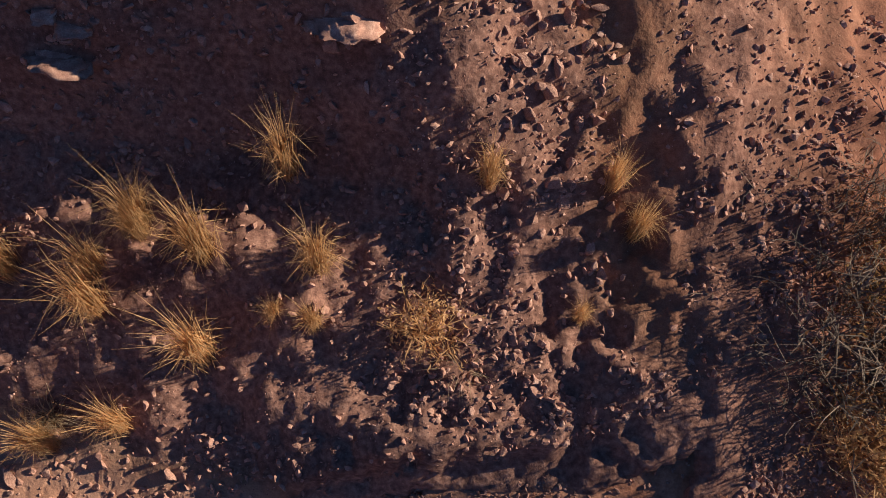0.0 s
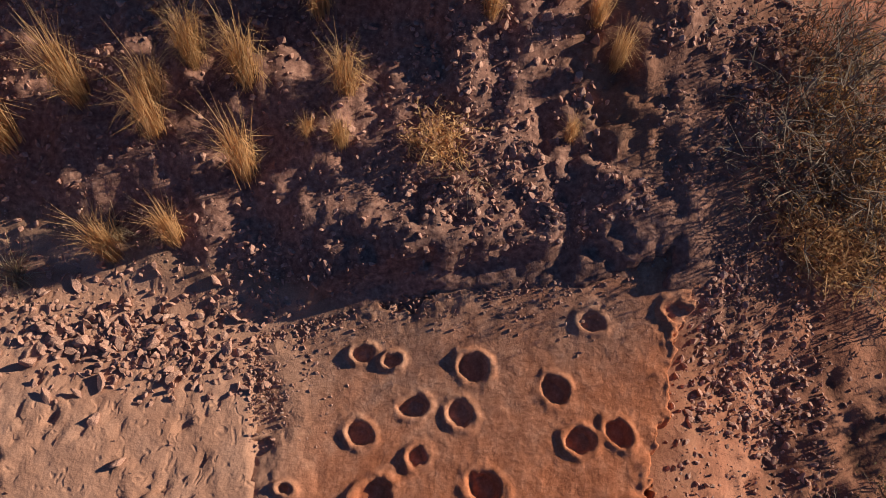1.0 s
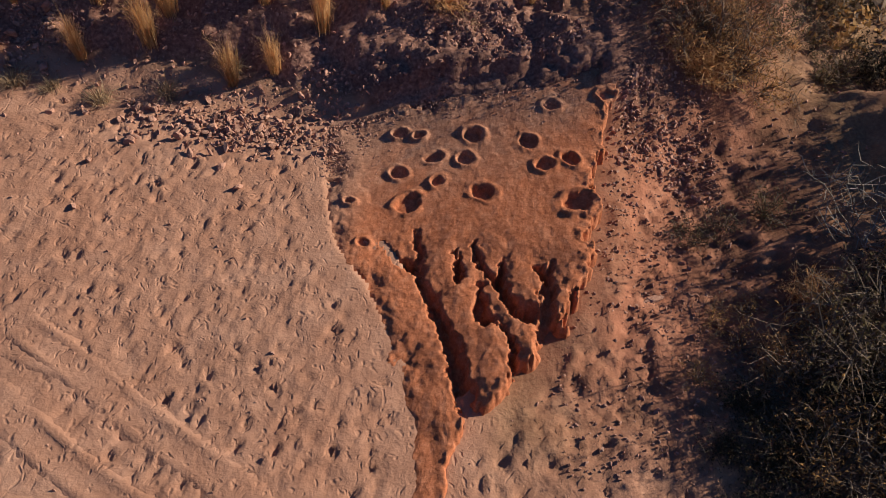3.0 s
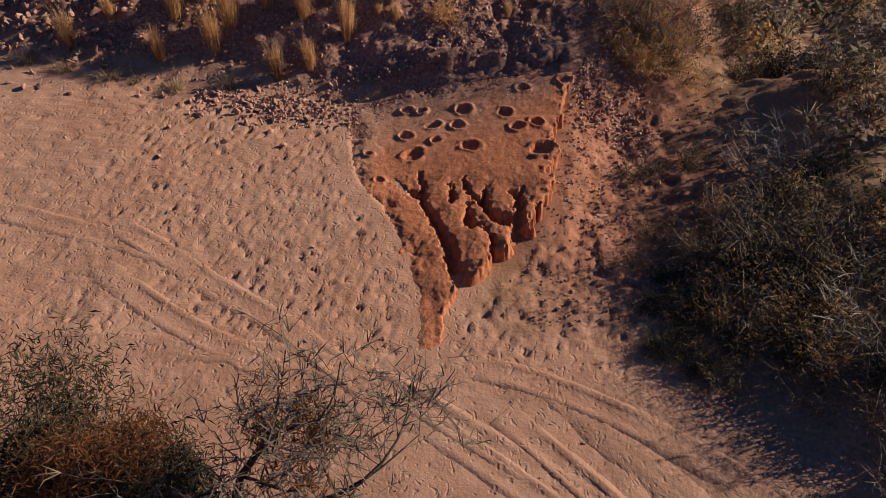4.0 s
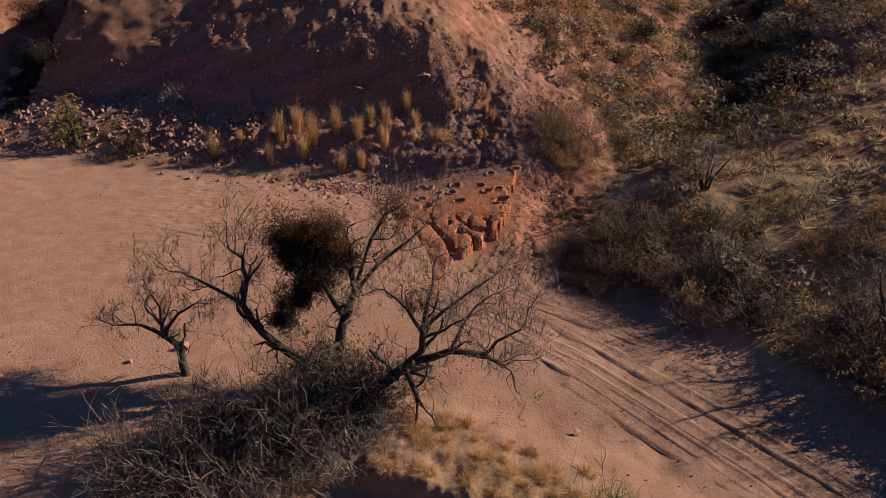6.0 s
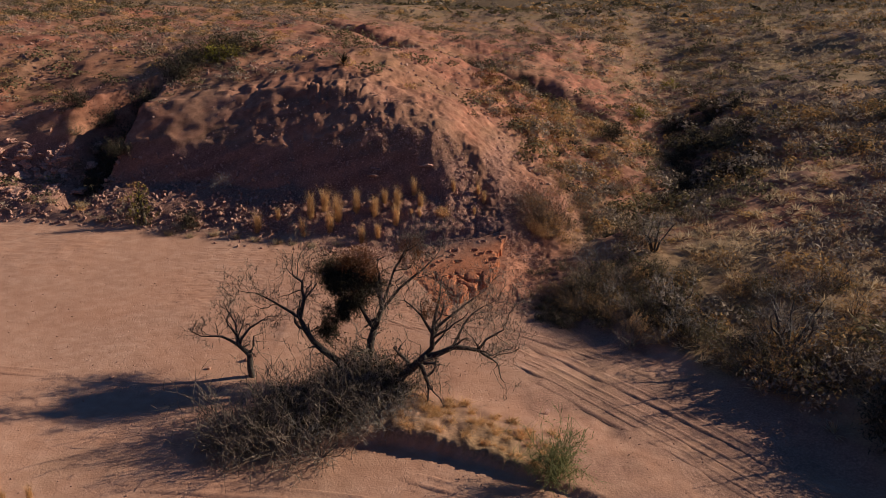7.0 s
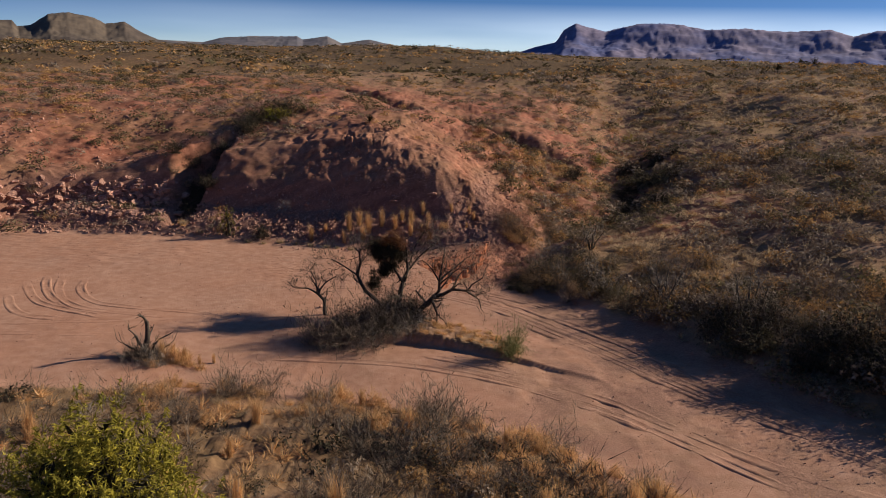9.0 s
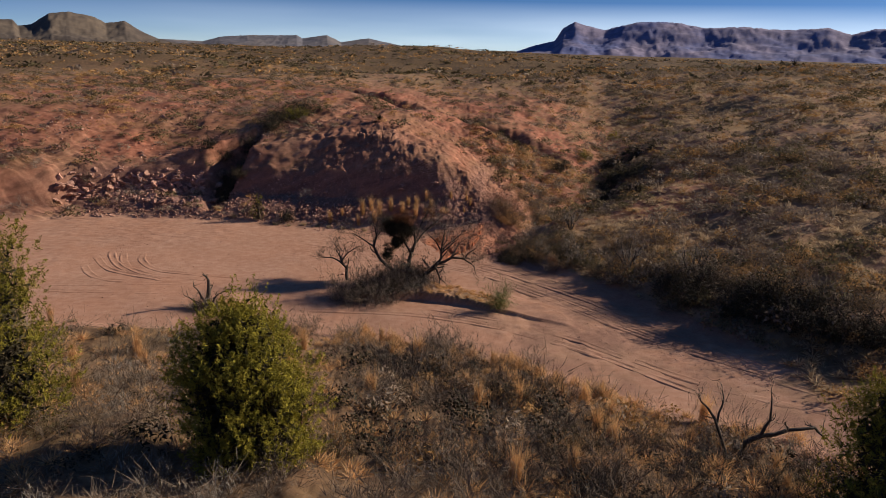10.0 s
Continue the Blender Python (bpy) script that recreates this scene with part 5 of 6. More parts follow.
# Golden grass along the edge of the road.
for k in range(90):
    x = float(rng.uniform(-14, 13.5))
    edge = float(np.interp(x, [-24, -12, -4, 4, 8.5, 17], [-21.6, -22, -22.7, -25.6, -29.6, -33.8]))
    GOLDGRASS.put(x, edge - abs(float(rng.normal())) * 1.6, float(rng.uniform(0.7, 1.6)))
# Scattered plants between the shelf and the draw.
for k in range(60):
    x, y = float(rng.uniform(4.5, 15)), float(rng.uniform(0.5, 15))
    rng.choice([GREY, GOLD, OLIVE, LOW, GOLDGRASS, LOW]).put(x, y, float(rng.uniform(0.5, 1.0)))
# Under and round the mesquite trees.
for x, y, sc in ((-4.2, -15.4, 1.5), (-5.3, -15.3, 1.4), (-3.4, -16.0, 1.4), (-2.4, -15.7, 1.5), (-4.7, -16.2, 1.3), (-3.0, -14.6, 1.5), (-1.9, -14.6, 1.5), (-1.3, -13.4, 1.3), (-3.6, -13.8, 1.4),
                 (-0.4, -13.1, 1.1), (-2.6, -13.2, 1.3), (-3.9, -14.8, 1.6), (-2.2, -15.2, 1.5), (-5.0, -14.6, 1.3), (-1.6, -15.3, 1.3), (-3.0, -15.4, 1.6)):
    BARE.put(x + float(rng.normal()) * 0.3, y + float(rng.normal()) * 0.3, sc * float(rng.uniform(0.5, 1.2)))
for x, y, sc in ((-5.8, -16.6, 1.4), (-6.3, -16.0, 1.3), (-5.0, -17.2, 1.4), (-4.0, -17.4, 1.3), (-5.6, -17.3, 1.2), (-3.2, -17.2, 1.2), (-6.4, -16.9, 1.1)):
    BARE.put(x, y, sc)
for x, y, sc in ((-5.4, -16.7, 1.2), (-4.5, -17.0, 1.2), (-4.5, -15.8, 1.3), (-3.2, -15.9, 1.3), (-2.4, -14.9, 1.4), (-3.5, -14.9, 1.4), (-1.7, -14.2, 1.2), (-5.2, -15.8, 1.1)):
    GREY.put(x, y, sc)
for x, y, sc in ((-1.4, -16.0, 0.95), (-3.9, -16.7, 0.8), (-0.9, -15.5, 0.7), (-2.0, -16.4, 0.7)):
    BONE.put(x, y, sc)
TALLGREEN = Planter(brush_kind("broom_bush", "pale green feathery bush beside the road", "shrub", PALE_LEAF, PALE_LEAF, 1, h=1.35, wide=0.55, stems=60, level=2, leaves=700, leaf=0.05, radius=0.007), "pale green bushes")
TALLGREEN.put(3.55, -18.2, 1.15)

# Foreground thicket on the rising ground.
for x, y, s in ((-14.2, -19.9, 0.8), (-13.2, -19.9, 0.8), (-13.9, -19.4, 0.7), (-9.0, -22.3, 0.9), (-7.4, -21.4, 0.8), (-6.9, -23.1, 0.9), (0.3, -26.2, 1.1), (1.6, -26.9, 1.2), (2.8, -27.4, 1.0), (-0.6, -27.4, 1.0)):
    BARE.put(x, y, s)
for k in range(150):
    x = float(rng.uniform(-24, 13))
    edge = float(np.interp(x, [-24, -12, -4, 4, 8.5, 17], [-24, -24.5, -26, -28, -31.5, -35]))
    y = edge - float(rng.uniform(0, 1)) ** 0.9 * 22
    rng.choice([BARE, BARE, BARE, BARE, GREY, OLIVE, BONE, LEAFY]).put(x, y, float(rng.uniform(0.6, 1.25)))
for k in range(120):
    x = float(rng.uniform(-24, 13))
    edge = float(np.interp(x, [-24, -12, -4, 4, 8.5, 17], [-22, -22.5, -23.2, -26, -30, -34.5]))
    y = edge - float(rng.uniform(0, 1)) ** 1.3 * 16
    (LOW if rng.random() < 0.7 else TALL).put(x, y, float(rng.uniform(0.6, 1.2)))
for k in range(70):
    x = float(rng.uniform(-1.0, 4.0))
    south = float(np.interp(x, [-1.6, 1, 3.0, 4.4], [-16.5, -17.2, -18.1, -18.6]))
    GOLDGRASS.put(x, south + 0.45 + float(rng.uniform(0, 1)) ** 1.4 * 2.4, float(rng.uniform(0.45, 0.95)))

for x, y, sc in ((-12.6, 5.0, 0.9), (-14.5, -19.6, 0.8), (-13.3, -19.9, 0.75), (-12.9, -20.3, 0.7)):
    BONE.put(x, y, sc)
for x, y, sc in ((-12.9, -19.0, 1.7), (-12.4, -19.6, 1.8), (-12.0, -19.2, 1.5), (-11.6, -19.9, 1.4), (-13.2, -20.2, 1.5), (-11.0, -20.2, 1.3)):
    GOLDGRASS.put(x, y, sc)
for x, y, sc in ((-13.0, -19.5, 0.8), (-12.6, -19.2, 0.7), (-12.3, -19.7, 0.7), (-12.0, -19.3, 0.6), (-12.7, -19.8, 0.7), (-11.2, -19.6, 0.4), (-10.6, -19.4, 0.4)):
    TALL.put(x, y, sc)
for x, y, sc in ((-12.8, -19.5, 0.9), (-12.3, -19.4, 0.8), (-11.9, -19.7, 0.7)):
    LEAFY.put(x, y, sc)
for x, y, sc in ((-14.1, -19.5, 0.9), (-13.5, -19.4, 0.9), (-14.6, -19.3, 0.7), (-13.8, -18.9, 0.8)):
    GREY.put(x, y, sc)
# Single plants on the hill: the yucca on the crest and the dark round bush in the draw.
DARK.put(12.6, 19.3, 1.15)
# Dark bushes; those along the bank stand in for its deep shade.
for x, y, sc in ((9.4, 2.8, 0.7), (10.2, 2.0, 0.8), (6.6, -5.2, 0.6), (7.3, -6.2, 0.7), (14.2, -16.2, 1.2), (15.6, -17.8, 1.3), (17.0, -19.6, 1.4), (18.4, -21.0, 1.4), (19.8, -22.6, 1.5), (21.2, -24.0, 1.5), (18.6, -19.6, 1.3), (20.6, -21.8, 1.4), (16.2, -16.4, 1.1), (22.6, -25.4, 1.5)):
    DARK.put(x, y, sc)
# Near-black bushes under the trees stand in for the brush's shade; others in draw.
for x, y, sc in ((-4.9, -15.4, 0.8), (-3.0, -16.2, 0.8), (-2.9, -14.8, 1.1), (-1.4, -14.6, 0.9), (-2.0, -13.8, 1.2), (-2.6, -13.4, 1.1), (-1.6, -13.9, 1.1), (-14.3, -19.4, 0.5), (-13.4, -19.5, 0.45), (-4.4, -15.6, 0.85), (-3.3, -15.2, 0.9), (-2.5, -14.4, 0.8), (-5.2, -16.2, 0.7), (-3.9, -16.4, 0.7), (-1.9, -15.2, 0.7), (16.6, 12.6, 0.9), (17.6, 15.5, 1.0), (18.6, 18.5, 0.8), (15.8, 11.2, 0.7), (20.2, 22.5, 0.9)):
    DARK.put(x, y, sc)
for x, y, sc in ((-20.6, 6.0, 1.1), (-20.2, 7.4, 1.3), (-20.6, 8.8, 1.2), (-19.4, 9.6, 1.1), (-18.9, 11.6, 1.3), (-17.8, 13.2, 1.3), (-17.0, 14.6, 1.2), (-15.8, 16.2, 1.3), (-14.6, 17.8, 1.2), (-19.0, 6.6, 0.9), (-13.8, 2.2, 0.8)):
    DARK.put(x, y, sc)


# Dark bushes on the draw's shaded side; their near-black also deepens the shade.
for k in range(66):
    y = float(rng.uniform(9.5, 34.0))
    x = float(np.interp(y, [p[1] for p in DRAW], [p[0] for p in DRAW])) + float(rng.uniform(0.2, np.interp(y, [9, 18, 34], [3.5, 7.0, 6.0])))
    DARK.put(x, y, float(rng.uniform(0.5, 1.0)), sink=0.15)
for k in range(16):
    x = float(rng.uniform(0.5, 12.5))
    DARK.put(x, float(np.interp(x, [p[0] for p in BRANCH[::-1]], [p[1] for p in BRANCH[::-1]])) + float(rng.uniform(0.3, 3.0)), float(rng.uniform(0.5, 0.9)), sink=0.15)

for k in range(26):
    x, y = float(rng.uniform(-40, -26)), float(rng.uniform(-3, 6))
    if ground_z(x, y) > 0.9:
        rng.choice([OLIVE, GREY, GOLD, BONE]).put(x, y, float(rng.uniform(0.6, 1.1)))

YELLOW = Planter(brush_kind("desert_shrub", "bright yellow-green shrub on the cliff top", "shrub", TWIG, JUNIPER_LEAF, 1, h=1.0, wide=1.1, stems=24, leaves=900, leaf=0.09), "yellow-green shrubs")
for x, y, sc in ((-16.0, 15.6, 1.3), (-14.9, 15.9, 0.9), (17.4, 30.0, 1.2), (24.5, 46.0, 1.2)):
    YELLOW.put(x, y, sc)


def yucca(x, y, s):
    ob = thing("yucca", (x, y, ground_z(x, y)), "spiky dark green yucca on the hill crest", "plant")
    b = Soup()
    for _ in range(120):
        d = unit(rng.normal(size=3) + (0, 0, 0.7))
        d[2] = abs(d[2])
        b.blade((0, 0, 0.1), d * s * 0.5, d * s + (0, 0, -0.05), 0.05)
    part("rosette", b, DARK_LEAF, ob)


yucca(-6.6, 12.6, 1.0)
yucca(7.6, 12.0, 0.6)
yucca(63.9, 93.6, 2.0)
yucca(77.2, 106.6, 2.0)


# ---- scrub beyond counting ----
def clump_template(n, spiky):
    """Spiky: thin blades from the root. Else: small leaves over a low dome."""
    d = rng.normal(size=(n, 3))
    d /= np.linalg.norm(d, axis=1)[:, None]
    d[:, 2] = np.abs(d[:, 2]) * 0.85 + 0.08
    side = np.cross(d, rng.normal(size=(n, 3)))
    side /= np.linalg.norm(side, axis=1)[:, None]
    if spiky:
        if n > 60:
            # Bent twigs: a stem and two forks each.
            k = n // 3
            base, way = d[:k] * 0.08, d[:k] * rng.uniform(0.35, 0.7, k)[:, None]
            knee = base + way + rng.normal(size=(k, 3)) * 0.06
            wide = side[:k] * rng.uniform(0.005, 0.010, k)[:, None]
            ends = [knee + way * rng.uniform(0.3, 0.8, k)[:, None] + rng.normal(size=(k, 3)) * 0.16 for _ in range(2)]
            rows = [np.stack([base - wide, base + wide, knee + wide * 0.5], 1)] + [np.stack([knee - wide, knee + wide, e], 1) for e in ends]
            V = np.concatenate(rows)
            V[..., 2] = np.maximum(V[..., 2], 0)
            return V.reshape(-1, 3)
        root, tip = d * rng.uniform(0.0, 0.45, n)[:, None], d * rng.uniform(0.7, 1.1, n)[:, None]
        side *= rng.uniform(0.009, 0.022, n)[:, None] * 2.4
    else:
        leaf = 1.25 / math.sqrt(n)
        lumps = d[rng.integers(0, 9, n)] * 0.35
        root = lumps + d * rng.uniform(0.45, 0.70, n)[:, None]
        tip = root + (np.cross(d, side) * 0.8 + d * 0.25 + rng.normal(size=(n, 3)) * 0.35) * leaf * 1.25
        tip[:, 2] = np.maximum(tip[:, 2], 0.0)
        side *= leaf * rng.uniform(0.35, 0.7, n)[:, None]
    return np.stack([root - side, root + side, tip], 1).reshape(-1, 3)


def scatter(name, label, material, pts, size, template_n, spiky, squash=0.75):
    if not len(pts):
        return
    temps = np.stack([clump_template(template_n, spiky) for _ in range(6)])
    n = len(pts)
    a, size = rng.uniform(0, 6.283, n), size * (0.5 + 1.3 * rng.uniform(0, 1, n) ** 2.2)
    t = temps[np.arange(n) % 6] * size[:, None, None]
    c, k = np.cos(a)[:, None], np.sin(a)[:, None]
    V = np.stack([t[..., 0] * c - t[..., 1] * k, t[..., 0] * k + t[..., 1] * c, t[..., 2] * squash - 0.03], -1) + pts[:, None, :]
    V = V.reshape(-1, 3)
    soup = Soup()
    soup.add(V, np.arange(len(V)).reshape(-1, 3))
    tagged(new(name, soup.mesh(name, material)), label, "scrub", kind="stuff")


def hill_points(n, xr, yr, low, seed, density):
    r = np.random.default_rng(seed)
    x, y = r.uniform(*xr, n), r.uniform(*yr, n)
    h = height(x, y)
    e = 0.6
    slope = np.hypot(height(x + e, y) - h, height(x, y + e) - h) / e
    dens = density - 0.05 + 0.8 * fbm(x, y, 7, 3, seed)
    face = (x > -17) & (x < 3) & (y < 11) & (y > 0)
    ok = (h > low) & (slope < 0.75) & (r.uniform(0, 1, n) < dens) & ~((y < 2) & (x < 6) & (x > -24) & (y > -21)) & ~face
    inside = (np.hypot(x, y + 30) > 8) & ~((x < 9) & (x > 2) & (y < 9) & (y > -14))
    return np.stack([x, y, h], 1)[ok & inside]


for seed, (name, label, material, n, size, tn, spiky, dens) in enumerate((
    ("hillside_scrub", "grey dry desert scrub scattered over the hills", GREY_LEAF, 4600, 0.6, 84, False, 0.45),
    ("hillside_scrub", "dark olive desert scrub scattered over the hills", OLIVE_LEAF, 4600, 0.8, 90, False, 0.4),
    ("hillside_scrub", "golden desert brush scattered over the hills", GOLD_LEAF, 4200, 0.5, 84, False, 0.4),
    ("hillside_grass", "pale dry grass tufts scattered over the hills", PALE_STRAW, 20000, 0.34, 16, True, 0.65),
)):
    scatter(name, label, material, hill_points(n, (-60, 75), (-18, 120), 0.5, 300 + seed, dens), size, tn, spiky)
scatter("hillside_grass", "pale tan grass tufts thick on the brushy hill", PALE_STRAW, hill_points(11000, (13, 80), (-22, 75), 0.8, 310, 0.6), 0.46, 26, True, 1.0)
for seed, (material, n, size) in enumerate(((GREY_LEAF, 1800, 0.6), (OLIVE_LEAF, 1300, 0.7), (GOLD_LEAF, 1500, 0.5))):
    scatter("hillside_scrub", "mixed dry desert scrub on the slopes above the cliff", material, hill_points(n, (-62, -13), (-8, 60), 0.8, 370 + seed, 0.5), size, 60, False)
# Thick brush on the near part of the right hill.
for seed, (label, material, n, size, dens) in enumerate((
    ("grey brush covering the bank beside the road", GREY_LEAF, 1200, 0.9, 0.5),
    ("dark olive brush covering the bank beside the road", OLIVE_LEAF, 900, 1.0, 0.45),
    ("golden brush covering the bank beside the road", GOLD_LEAF, 750, 0.8, 0.5),
    ("pale dry grass between the brush on the bank", PALE_STRAW, 5200, 0.42, 0.7),
    ("brown twiggy brush covering the bank beside the road", TWIG, 260, 0.85, 0.5),
)):
    scatter("bank_scrub", label, material, hill_points(n, (5.5, 38), (-30, 24), 0.35, 350 + seed, dens), size, 120 if material is not PALE_STRAW else 40, material in (TWIG, PALE_STRAW), 0.95)


for seed, (label, material, n, size, dens) in enumerate((
    ("grey brush on the far part of the brushy hill", GREY_LEAF, 1700, 1.0, 0.6),
    ("olive brush on the far part of the brushy hill", OLIVE_LEAF, 700, 1.1, 0.5),
    ("golden brush on the far part of the brushy hill", GOLD_LEAF, 1500, 0.8, 0.6),
)):
    scatter("hillside_scrub", label, material, hill_points(n, (14, 85), (8, 110), 0.5, 380 + seed, dens), size, 48, False)


r = np.random.default_rng(390)
for label, material, n, size in (("grey brush on the red flank of the hill", GREY_LEAF, 260, 0.55), ("rusty brush on the red flank of the hill", RUST_LEAF, 200, 0.5), ("golden brush on the red flank of the hill", GOLD_LEAF, 200, 0.5),
                                 ("dark brush on the red flank of the hill", DARK_LEAF, 90, 0.55), ("golden dry grass on the red flank of the hill", STRAW, 420, 0.4)):
    x, y = r.uniform(2.5, 15, n), r.uniform(3.5, 24, n)
    ok = (fbm(x, y, 3.0, 2, 391) > -0.35) & (x + 0.35 * y > 5.0) & (y > 7.5)
    scatter("flank_scrub", label, material, np.stack([x, y, height(x, y)], 1)[ok], size, 70, material is STRAW, 0.9)


def thicket(n, seed, reach, chance, west=-28.0):
    r = np.random.default_rng(seed)
    x = r.uniform(west, 16, n)
    y = np.interp(x, [-24, -12, -4, 4, 8.5, 17], [-23.5, -24, -25, -27.5, -31, -35]) - r.uniform(0, 1, n) * reach
    ok = fbm(x, y, 3.0, 3, seed) + chance > r.uniform(0, 1, n)
    return np.stack([x, y, height(x, y)], 1)[ok]


scatter("thicket_scrub", "tangled grey-brown dry thicket on the rising ground", TWIG, thicket(2500, 340, 24, 0.55), 0.8, 110, True, 1.15)
scatter("thicket_scrub", "bleached dry thicket on the rising ground", DEAD_TWIG, thicket(420, 341, 24, 0.5), 0.65, 100, True, 1.1)
scatter("thicket_scrub", "dark olive thicket on the rising ground", DARK_LEAF, thicket(380, 342, 24, 0.35), 0.6, 90, False, 0.9)
scatter("thicket_scrub", "grey leafy thicket beside the road", GREY_LEAF, thicket(170, 345, 14, 0.5, -3.0), 0.6, 80, False, 1.0)
scatter("thicket_scrub", "dark leafy thicket beside the road", DARK_LEAF, thicket(240, 348, 14, 0.45, -4.0), 0.6, 110, False, 1.0)
scatter("thicket_scrub", "rusty gold thicket beside the road", GOLD_LEAF, thicket(260, 346, 15, 0.4, -2.0), 0.5, 70, False, 1.0)
scatter("thicket_scrub", "dark twiggy thicket beside the road", BARK, thicket(1300, 347, 15, 0.5, -3.0), 0.8, 90, True, 1.2)
scatter("thicket_grass", "golden dry grass between the brush", STRAW, thicket(3600, 343, 24, 0.5), 0.42, 40, True, 1.0)
for seed, (label, material, n, size) in enumerate((
    ("grey scrub on the distant plain", GREY_LEAF, 13000, 1.3),
    ("dark olive scrub on the distant plain", OLIVE_LEAF, 15000, 1.5),
    ("golden scrub on the distant plain", GOLD_LEAF, 15000, 1.2),
)):
    scatter("distant_scrub", label, material, hill_points(n, (-300, 300), (70, 480), 0.5, 320 + seed, 0.4), size, 11, False, 0.6)


# ---- stones ----
def stone_shape(seed, sub):
    bm = bmesh.new()
    bmesh.ops.create_icosphere(bm, subdivisions=sub, radius=1.0)
    r = np.random.default_rng(seed)
    cuts = r.normal(size=(7, 3))
    cuts /= np.linalg.norm(cuts, axis=1)[:, None]
    grow = np.array((1.25, r.uniform(0.75, 1.1), r.uniform(0.5, 0.85)))
    for v in bm.verts:
        p = np.array(v.co)
        for c in cuts:
            over = float(p @ c) - 0.45
            if over > 0:
                p = p - c * over
        v.co = p * grow
    V = np.array([v.co[:] for v in bm.verts])
    F = np.array([[v.index for v in f.verts] for f in bm.faces])
    bm.free()
    return V, F


SHAPES = [stone_shape(400 + k, 2) for k in range(6)]
PEBBLES = [stone_shape(420 + k, 1) for k in range(6)]


def stones(name, label, material, pts, sizes, seed, shapes=PEBBLES):
    """Loose stones too many to count, half sunk in the bank."""
    r = np.random.default_rng(seed)
    soup = Soup()
    for k, (V, F) in enumerate(shapes):
        p, s = pts[k::len(shapes)], sizes[k::len(shapes)]
        q = r.normal(size=(len(p), 4))
        w, x, y, z = (q / np.linalg.norm(q, axis=1)[:, None]).T
        R = np.stack([1 - 2 * (y * y + z * z), 2 * (x * y - z * w), 2 * (x * z + y * w), 2 * (x * y + z * w), 1 - 2 * (x * x + z * z), 2 * (y * z - x * w),
                      2 * (x * z - y * w), 2 * (y * z + x * w), 1 - 2 * (x * x + y * y)], -1).reshape(-1, 3, 3)
        P = np.einsum("nij,vj->nvi", R, V) * s[:, None, None] + p[:, None, :] + np.stack([s * 0, s * 0, s * 0.2], -1)[:, None, :]
        faces = F[None] + (np.arange(len(p)) * len(V))[:, None, None]
        soup.add(P.reshape(-1, 3), faces.reshape(-1, 3))
    tagged(new(name, soup.mesh(name, material)), label, "stones", kind="stuff")


def bank_points(n, xr, yr, seed, test):
    r = np.random.default_rng(seed)
    x, y = r.uniform(*xr, n), r.uniform(*yr, n)
    h = height(x, y)
    ok = test(x, y, h, r)
    x, y, h = x[ok], y[ok], h[ok]
    return np.stack([x, y, h + detail(x, y, h)], 1), r


def on_scree(x, y, h, r):
    k = fbm(x, y, 1.1, 2, 501) + 0.5
    slide = np.exp(-((x - 2.35 + 0.25 * (y - 4.3)) / 0.5) ** 2) * (y > 2.2)
    return (h - sand_level(x, y) > 0.04) & (slide < r.uniform(0.2, 1, len(x))) & (r.uniform(0, 1, len(x)) < np.clip(k, 0.2, 1)) & (inside_shelf(x, y) < -0.05)


P, r = bank_points(60000, (-9, 5.5), (-1.6, 6.5), 510, on_scree)
stones("scree_gravel", "loose purplish red gravel covering the bank", STONE, P, 0.011 + 0.062 * r.random(len(P)) ** 4, 511)
P, r = bank_points(6000, (-32, -8), (0.0, 9.0), 512, lambda x, y, h, r: (h - sand_level(x, y) > 0.06) & (h < 3.5))
stones("scree_gravel", "red stone rubble along the foot of the cliff", STONE, P, 0.05 + 0.14 * r.random(len(P)) ** 3, 513)
P, r = bank_points(1300, (-14, -1), (2.5, 9.0), 514, lambda x, y, h, r: (h > 1.8) & (h < 7.5))
stones("cliff_rubble", "red stones lodged on the ledges of the cliff", STONE, P, 0.03 + 0.09 * r.random(len(P)) ** 4, 515)

P, r = bank_points(26000, (-45, 16), (6.0, 34.0), 532, lambda x, y, h, r: (h > 1.2) & ~((x > -17) & (x < 2) & (y < 13)) & (r.uniform(0, 1, len(x)) < 0.4 + 0.9 * fbm(x, y, 4, 3, 504)))
stones("hillside_stones", "red stones strewn over the bare hillside", STONE, P, 0.035 + 0.15 * r.random(len(P)) ** 6, 533)
P, r = bank_points(9000, (3.0, 9.0), (-6.5, 7.0), 516, lambda x, y, h, r: (inside_shelf(x, y) < -0.1) & (r.uniform(0, 1, len(x)) < 0.35 + 0.6 * fbm(x, y, 1.5, 2, 502)))
stones("gravel", "loose reddish gravel on the slope beside the shelf", STONE, P, 0.010 + 0.05 * r.random(len(P)) ** 5, 517)
P, r = bank_points(4200, (-6.2, -1.7), (-0.9, 1.1), 526, lambda x, y, h, r: r.uniform(0, 1, len(x)) < 1.1 * np.exp(-((x + 3.7) / 1.5) ** 2 - ((y - 0.08 + 0.12 * (x + 3.7)) / 0.42) ** 2))
stones("scree_gravel", "heap of pale and dark red rubble at the foot of the bank", STONE, P, 0.02 + 0.075 * r.random(len(P)) ** 3, 527)
r = np.random.default_rng(530)
x, y = r.uniform(-2.2, 3.9, 26000), r.uniform(-1.2, 2.2, 26000)
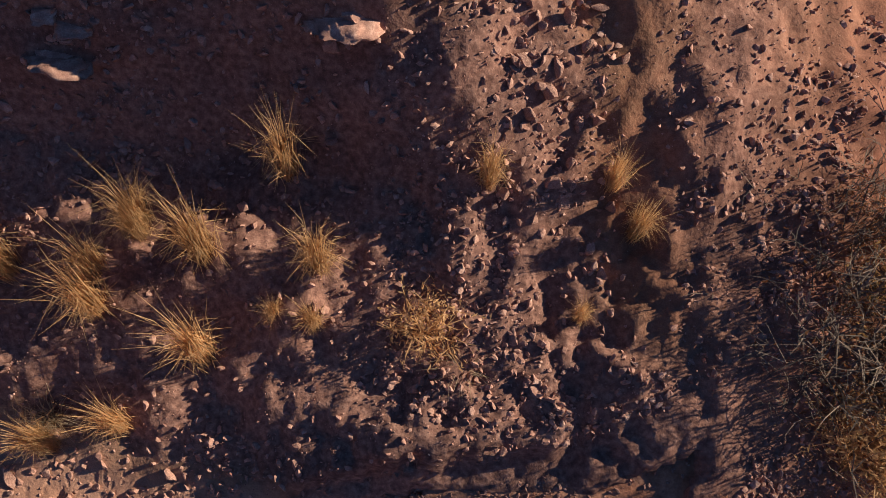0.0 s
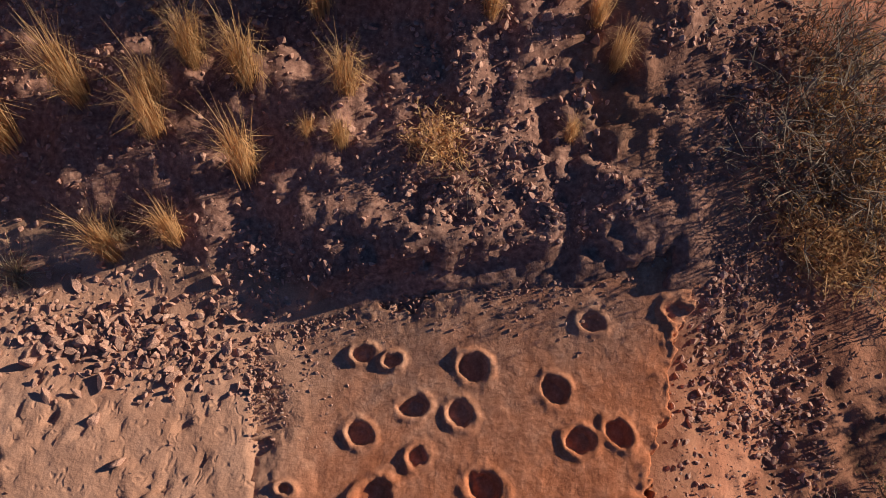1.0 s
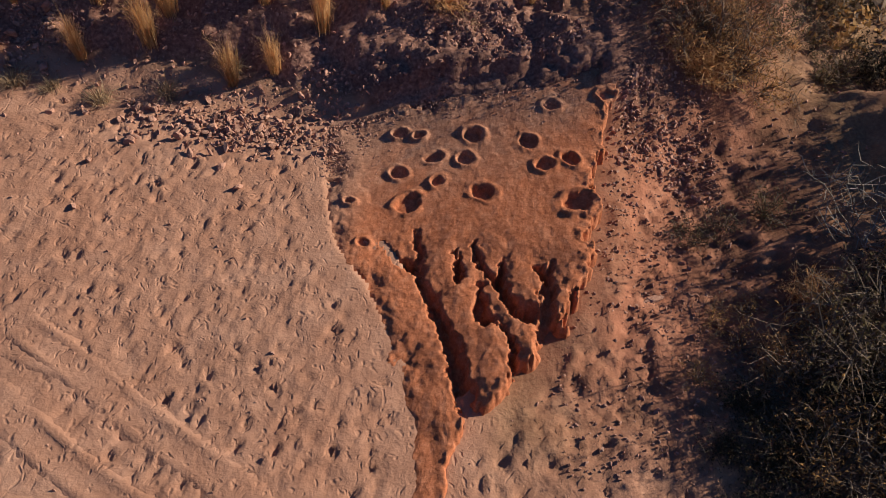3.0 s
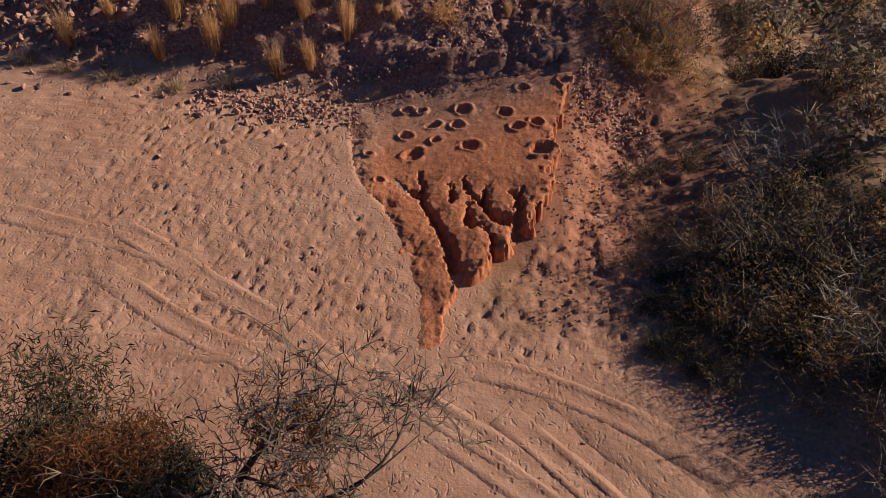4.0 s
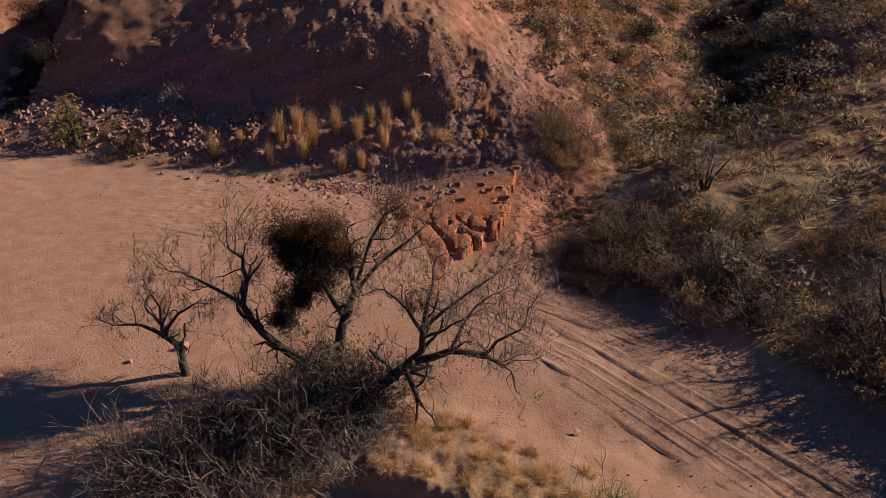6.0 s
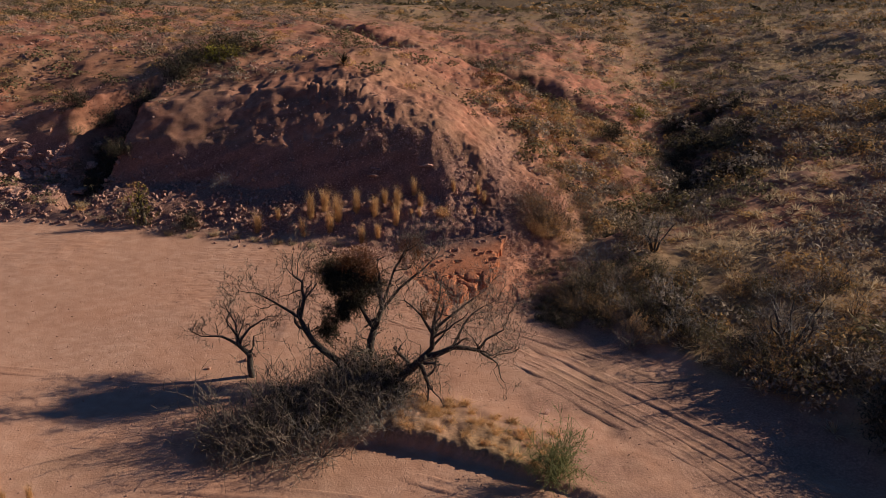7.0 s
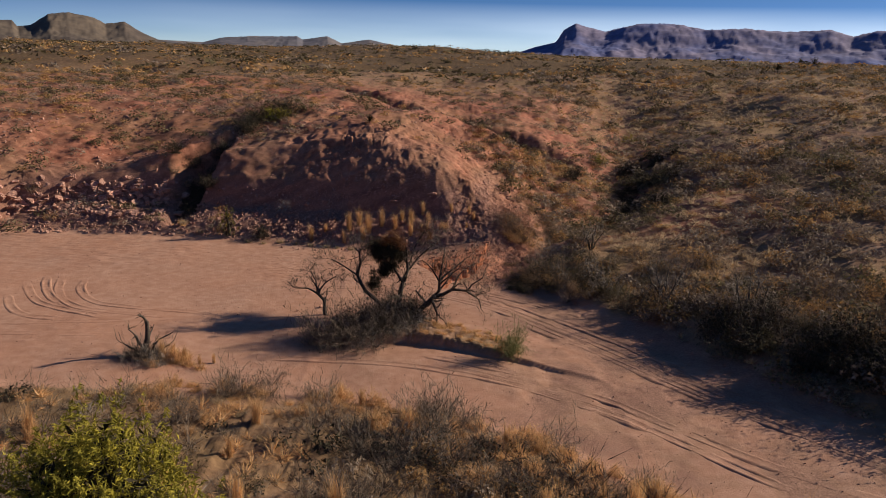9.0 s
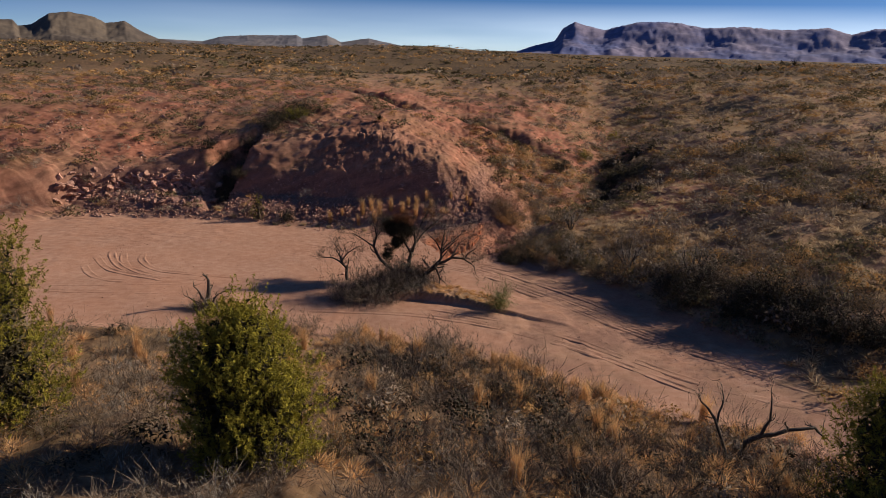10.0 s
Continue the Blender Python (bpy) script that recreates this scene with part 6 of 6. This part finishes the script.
ok = (inside_shelf(x, y) > 0.02) & (r.uniform(0, 1, 26000) < 0.9 * np.exp(-((line_distance(x, y, LEDGE)[0]) / (0.36 + 0.12 * np.clip(x, 0, 2))) ** 2) + 0.8 * np.exp(-np.hypot(x + 2.1, y + 0.2) ** 2 / 0.6))
P = np.stack([x[ok], y[ok], shelf_top(x[ok], y[ok])], 1)
stones("gravel", "dusty gravel fallen on to the upper edge of the shelf", STONE, P, 0.008 + 0.034 * r.random(len(P)) ** 3, 531)
P, r = bank_points(9000, (2.2, 5.6), (-6.6, 1.6), 524, lambda x, y, h, r: (inside_shelf(x, y) < -0.03) & (r.uniform(0, 1, len(x)) < 0.7 + 0.5 * fbm(x, y, 0.9, 2, 503)))
stones("gravel", "small dark reddish gravel along the foot of the shelf", STONE, P, 0.008 + 0.042 * r.random(len(P)) ** 5, 525)
P, r = bank_points(8500, (-25, 16), (-30, 0), 518, lambda x, y, h, r: (h - sand_level(x, y) < 0.1) & (inside_shelf(x, y) < -0.1) & (r.uniform(0, 1, len(x)) < 0.5 + 0.5 * (x > 1)))
stones("sand_pebbles", "small stones strewn over the sand", STONE, P, 0.012 + 0.04 * r.random(len(P)) ** 4, 519)



ROUGH = [stone_shape(440 + k, 4) for k in range(5)]
ROUGH = [(V * (1 + 0.12 * fbm(V[:, 0] + 3 * V[:, 2], V[:, 1] - 2 * V[:, 2], 0.4, 4, 450, 0.65) - 0.10 * np.abs(np.sin(V[:, 2] * 13)))[:, None], F) for V, F in ROUGH]


def rock_ledge(x, y, z, slabs, spread, label):
    """A stack of weathered slabs that juts from the face."""
    ob = thing("rock_ledge", (x, y, z), label, "rock")
    for k in range(slabs):
        V, F = ROUGH[k % len(ROUGH)]
        sc = spread * float(rng.uniform(0.55, 1.0)) * (1 - 0.06 * k)
        turn = np.array(Euler((float(rng.normal() * 0.12), float(rng.normal() * 0.12), float(rng.uniform(0, 6.28)))).to_matrix())
        soup = Soup()
        W = (V * (1.0, 1.0, 0.42)) @ turn.T * sc + (float(rng.normal()) * spread * 0.3, float(rng.normal()) * spread * 0.22, 0.13 * k * spread)
        soup.add(W, F)
        part("slab", soup, STONE, ob, smooth=True)


rock_ledge(-3.75, 4.85, ground_z(-3.75, 4.85) - 0.55, 9, 0.5, "layered sandstone ledge jutting from the dark face")
# Blocky pink pillars of the lit cliff farther along the bank.
for k in range(40):
    x = -20.8 - 0.34 * k + float(rng.normal()) * 0.18
    ys = np.arange(2.0, 14.0, 0.1)
    rise = height(np.full(len(ys), x), ys)
    low = 1.35 + 0.3 * rng.random()
    y = float(ys[np.argmax(rise > low)])
    ob = thing("rock_ledge", (x, y, low), "pink blocky sandstone ledge of the sunlit cliff", "rock")
    for j in range(int(rng.integers(3, 6))):
        z = low + 0.05 + j * float(rng.uniform(0.4, 0.6))
        V, F = ROUGH[(k + j) % len(ROUGH)]
        sc = float(rng.uniform(0.34, 0.62))
        turn = np.array(Euler((float(rng.normal() * 0.15), float(rng.normal() * 0.15), float(rng.uniform(0, 6.28)))).to_matrix())
        soup = Soup()
        soup.add((V * (0.85, 0.85, float(rng.uniform(0.7, 1.25)))) @ turn.T * sc + (float(rng.normal()) * 0.15, float(ys[np.argmax(rise > min(z, 4.1))]) - y + 0.08, z - low), F)
        part("slab", soup, STONE, ob, smooth=False)
rock_ledge(-0.8, 4.9, ground_z(-0.8, 4.9) - 0.15, 4, 0.4, "small weathered sandstone ledge on the face")

STONES = []
for V, F in SHAPES:
    soup = Soup()
    soup.add(V, F)
    ob = new("stone", soup.mesh("stone", STONE))
    STONES.append(tagged(ob, "angular reddish stone lying on the bank", "stone", "loose stones"))
used = 0


def put_stone(x, y, s, z=None):
    global used
    src = STONES[used % len(STONES)]
    m = Matrix.LocRotScale((x, y, (ground_z(x, y) if z is None else z) + 0.18 * s), Euler(rng.uniform(0, 6.283, 3)), (s, s, s))
    if used < len(STONES):
        src.matrix_world = m
    else:
        ob = copy_thing(src, pose(0, 0, 0))
        ob.matrix_world = m
    used += 1


# The heap where the bank spills on to the sand, then scattered blocks.
for k in range(130):
    a = rng.normal(size=2)
    put_stone(-4.1 + a[0] * 0.95, 0.05 + a[1] * 0.42 - 0.1 * a[0], float(0.04 + 0.11 * rng.random() ** 2))
for k in range(60):
    x = float(rng.uniform(-12, -2))
    put_stone(x, float(toe_back(x)) + float(rng.uniform(-0.2, 1.6)), float(rng.uniform(0.05, 0.13)))
for k in range(40):
    a = rng.normal(size=2)
    put_stone(1.35 + a[0] * 0.45, 4.6 + a[1] * 0.7, float(rng.uniform(0.05, 0.14)))
for x, y, s in ((3.86, -3.51, 0.2), (3.7, -3.6, 0.16), (3.48, -3.07, 0.1), (-6.27, -2.18, 0.08), (-3.5, -1.5, 0.1), (3.85, -14.42, 0.15), (-11.2, -13.1, 0.14), (-6.9, -11.4, 0.2), (-8.1, -12.2, 0.14)):
    put_stone(x, y, s)
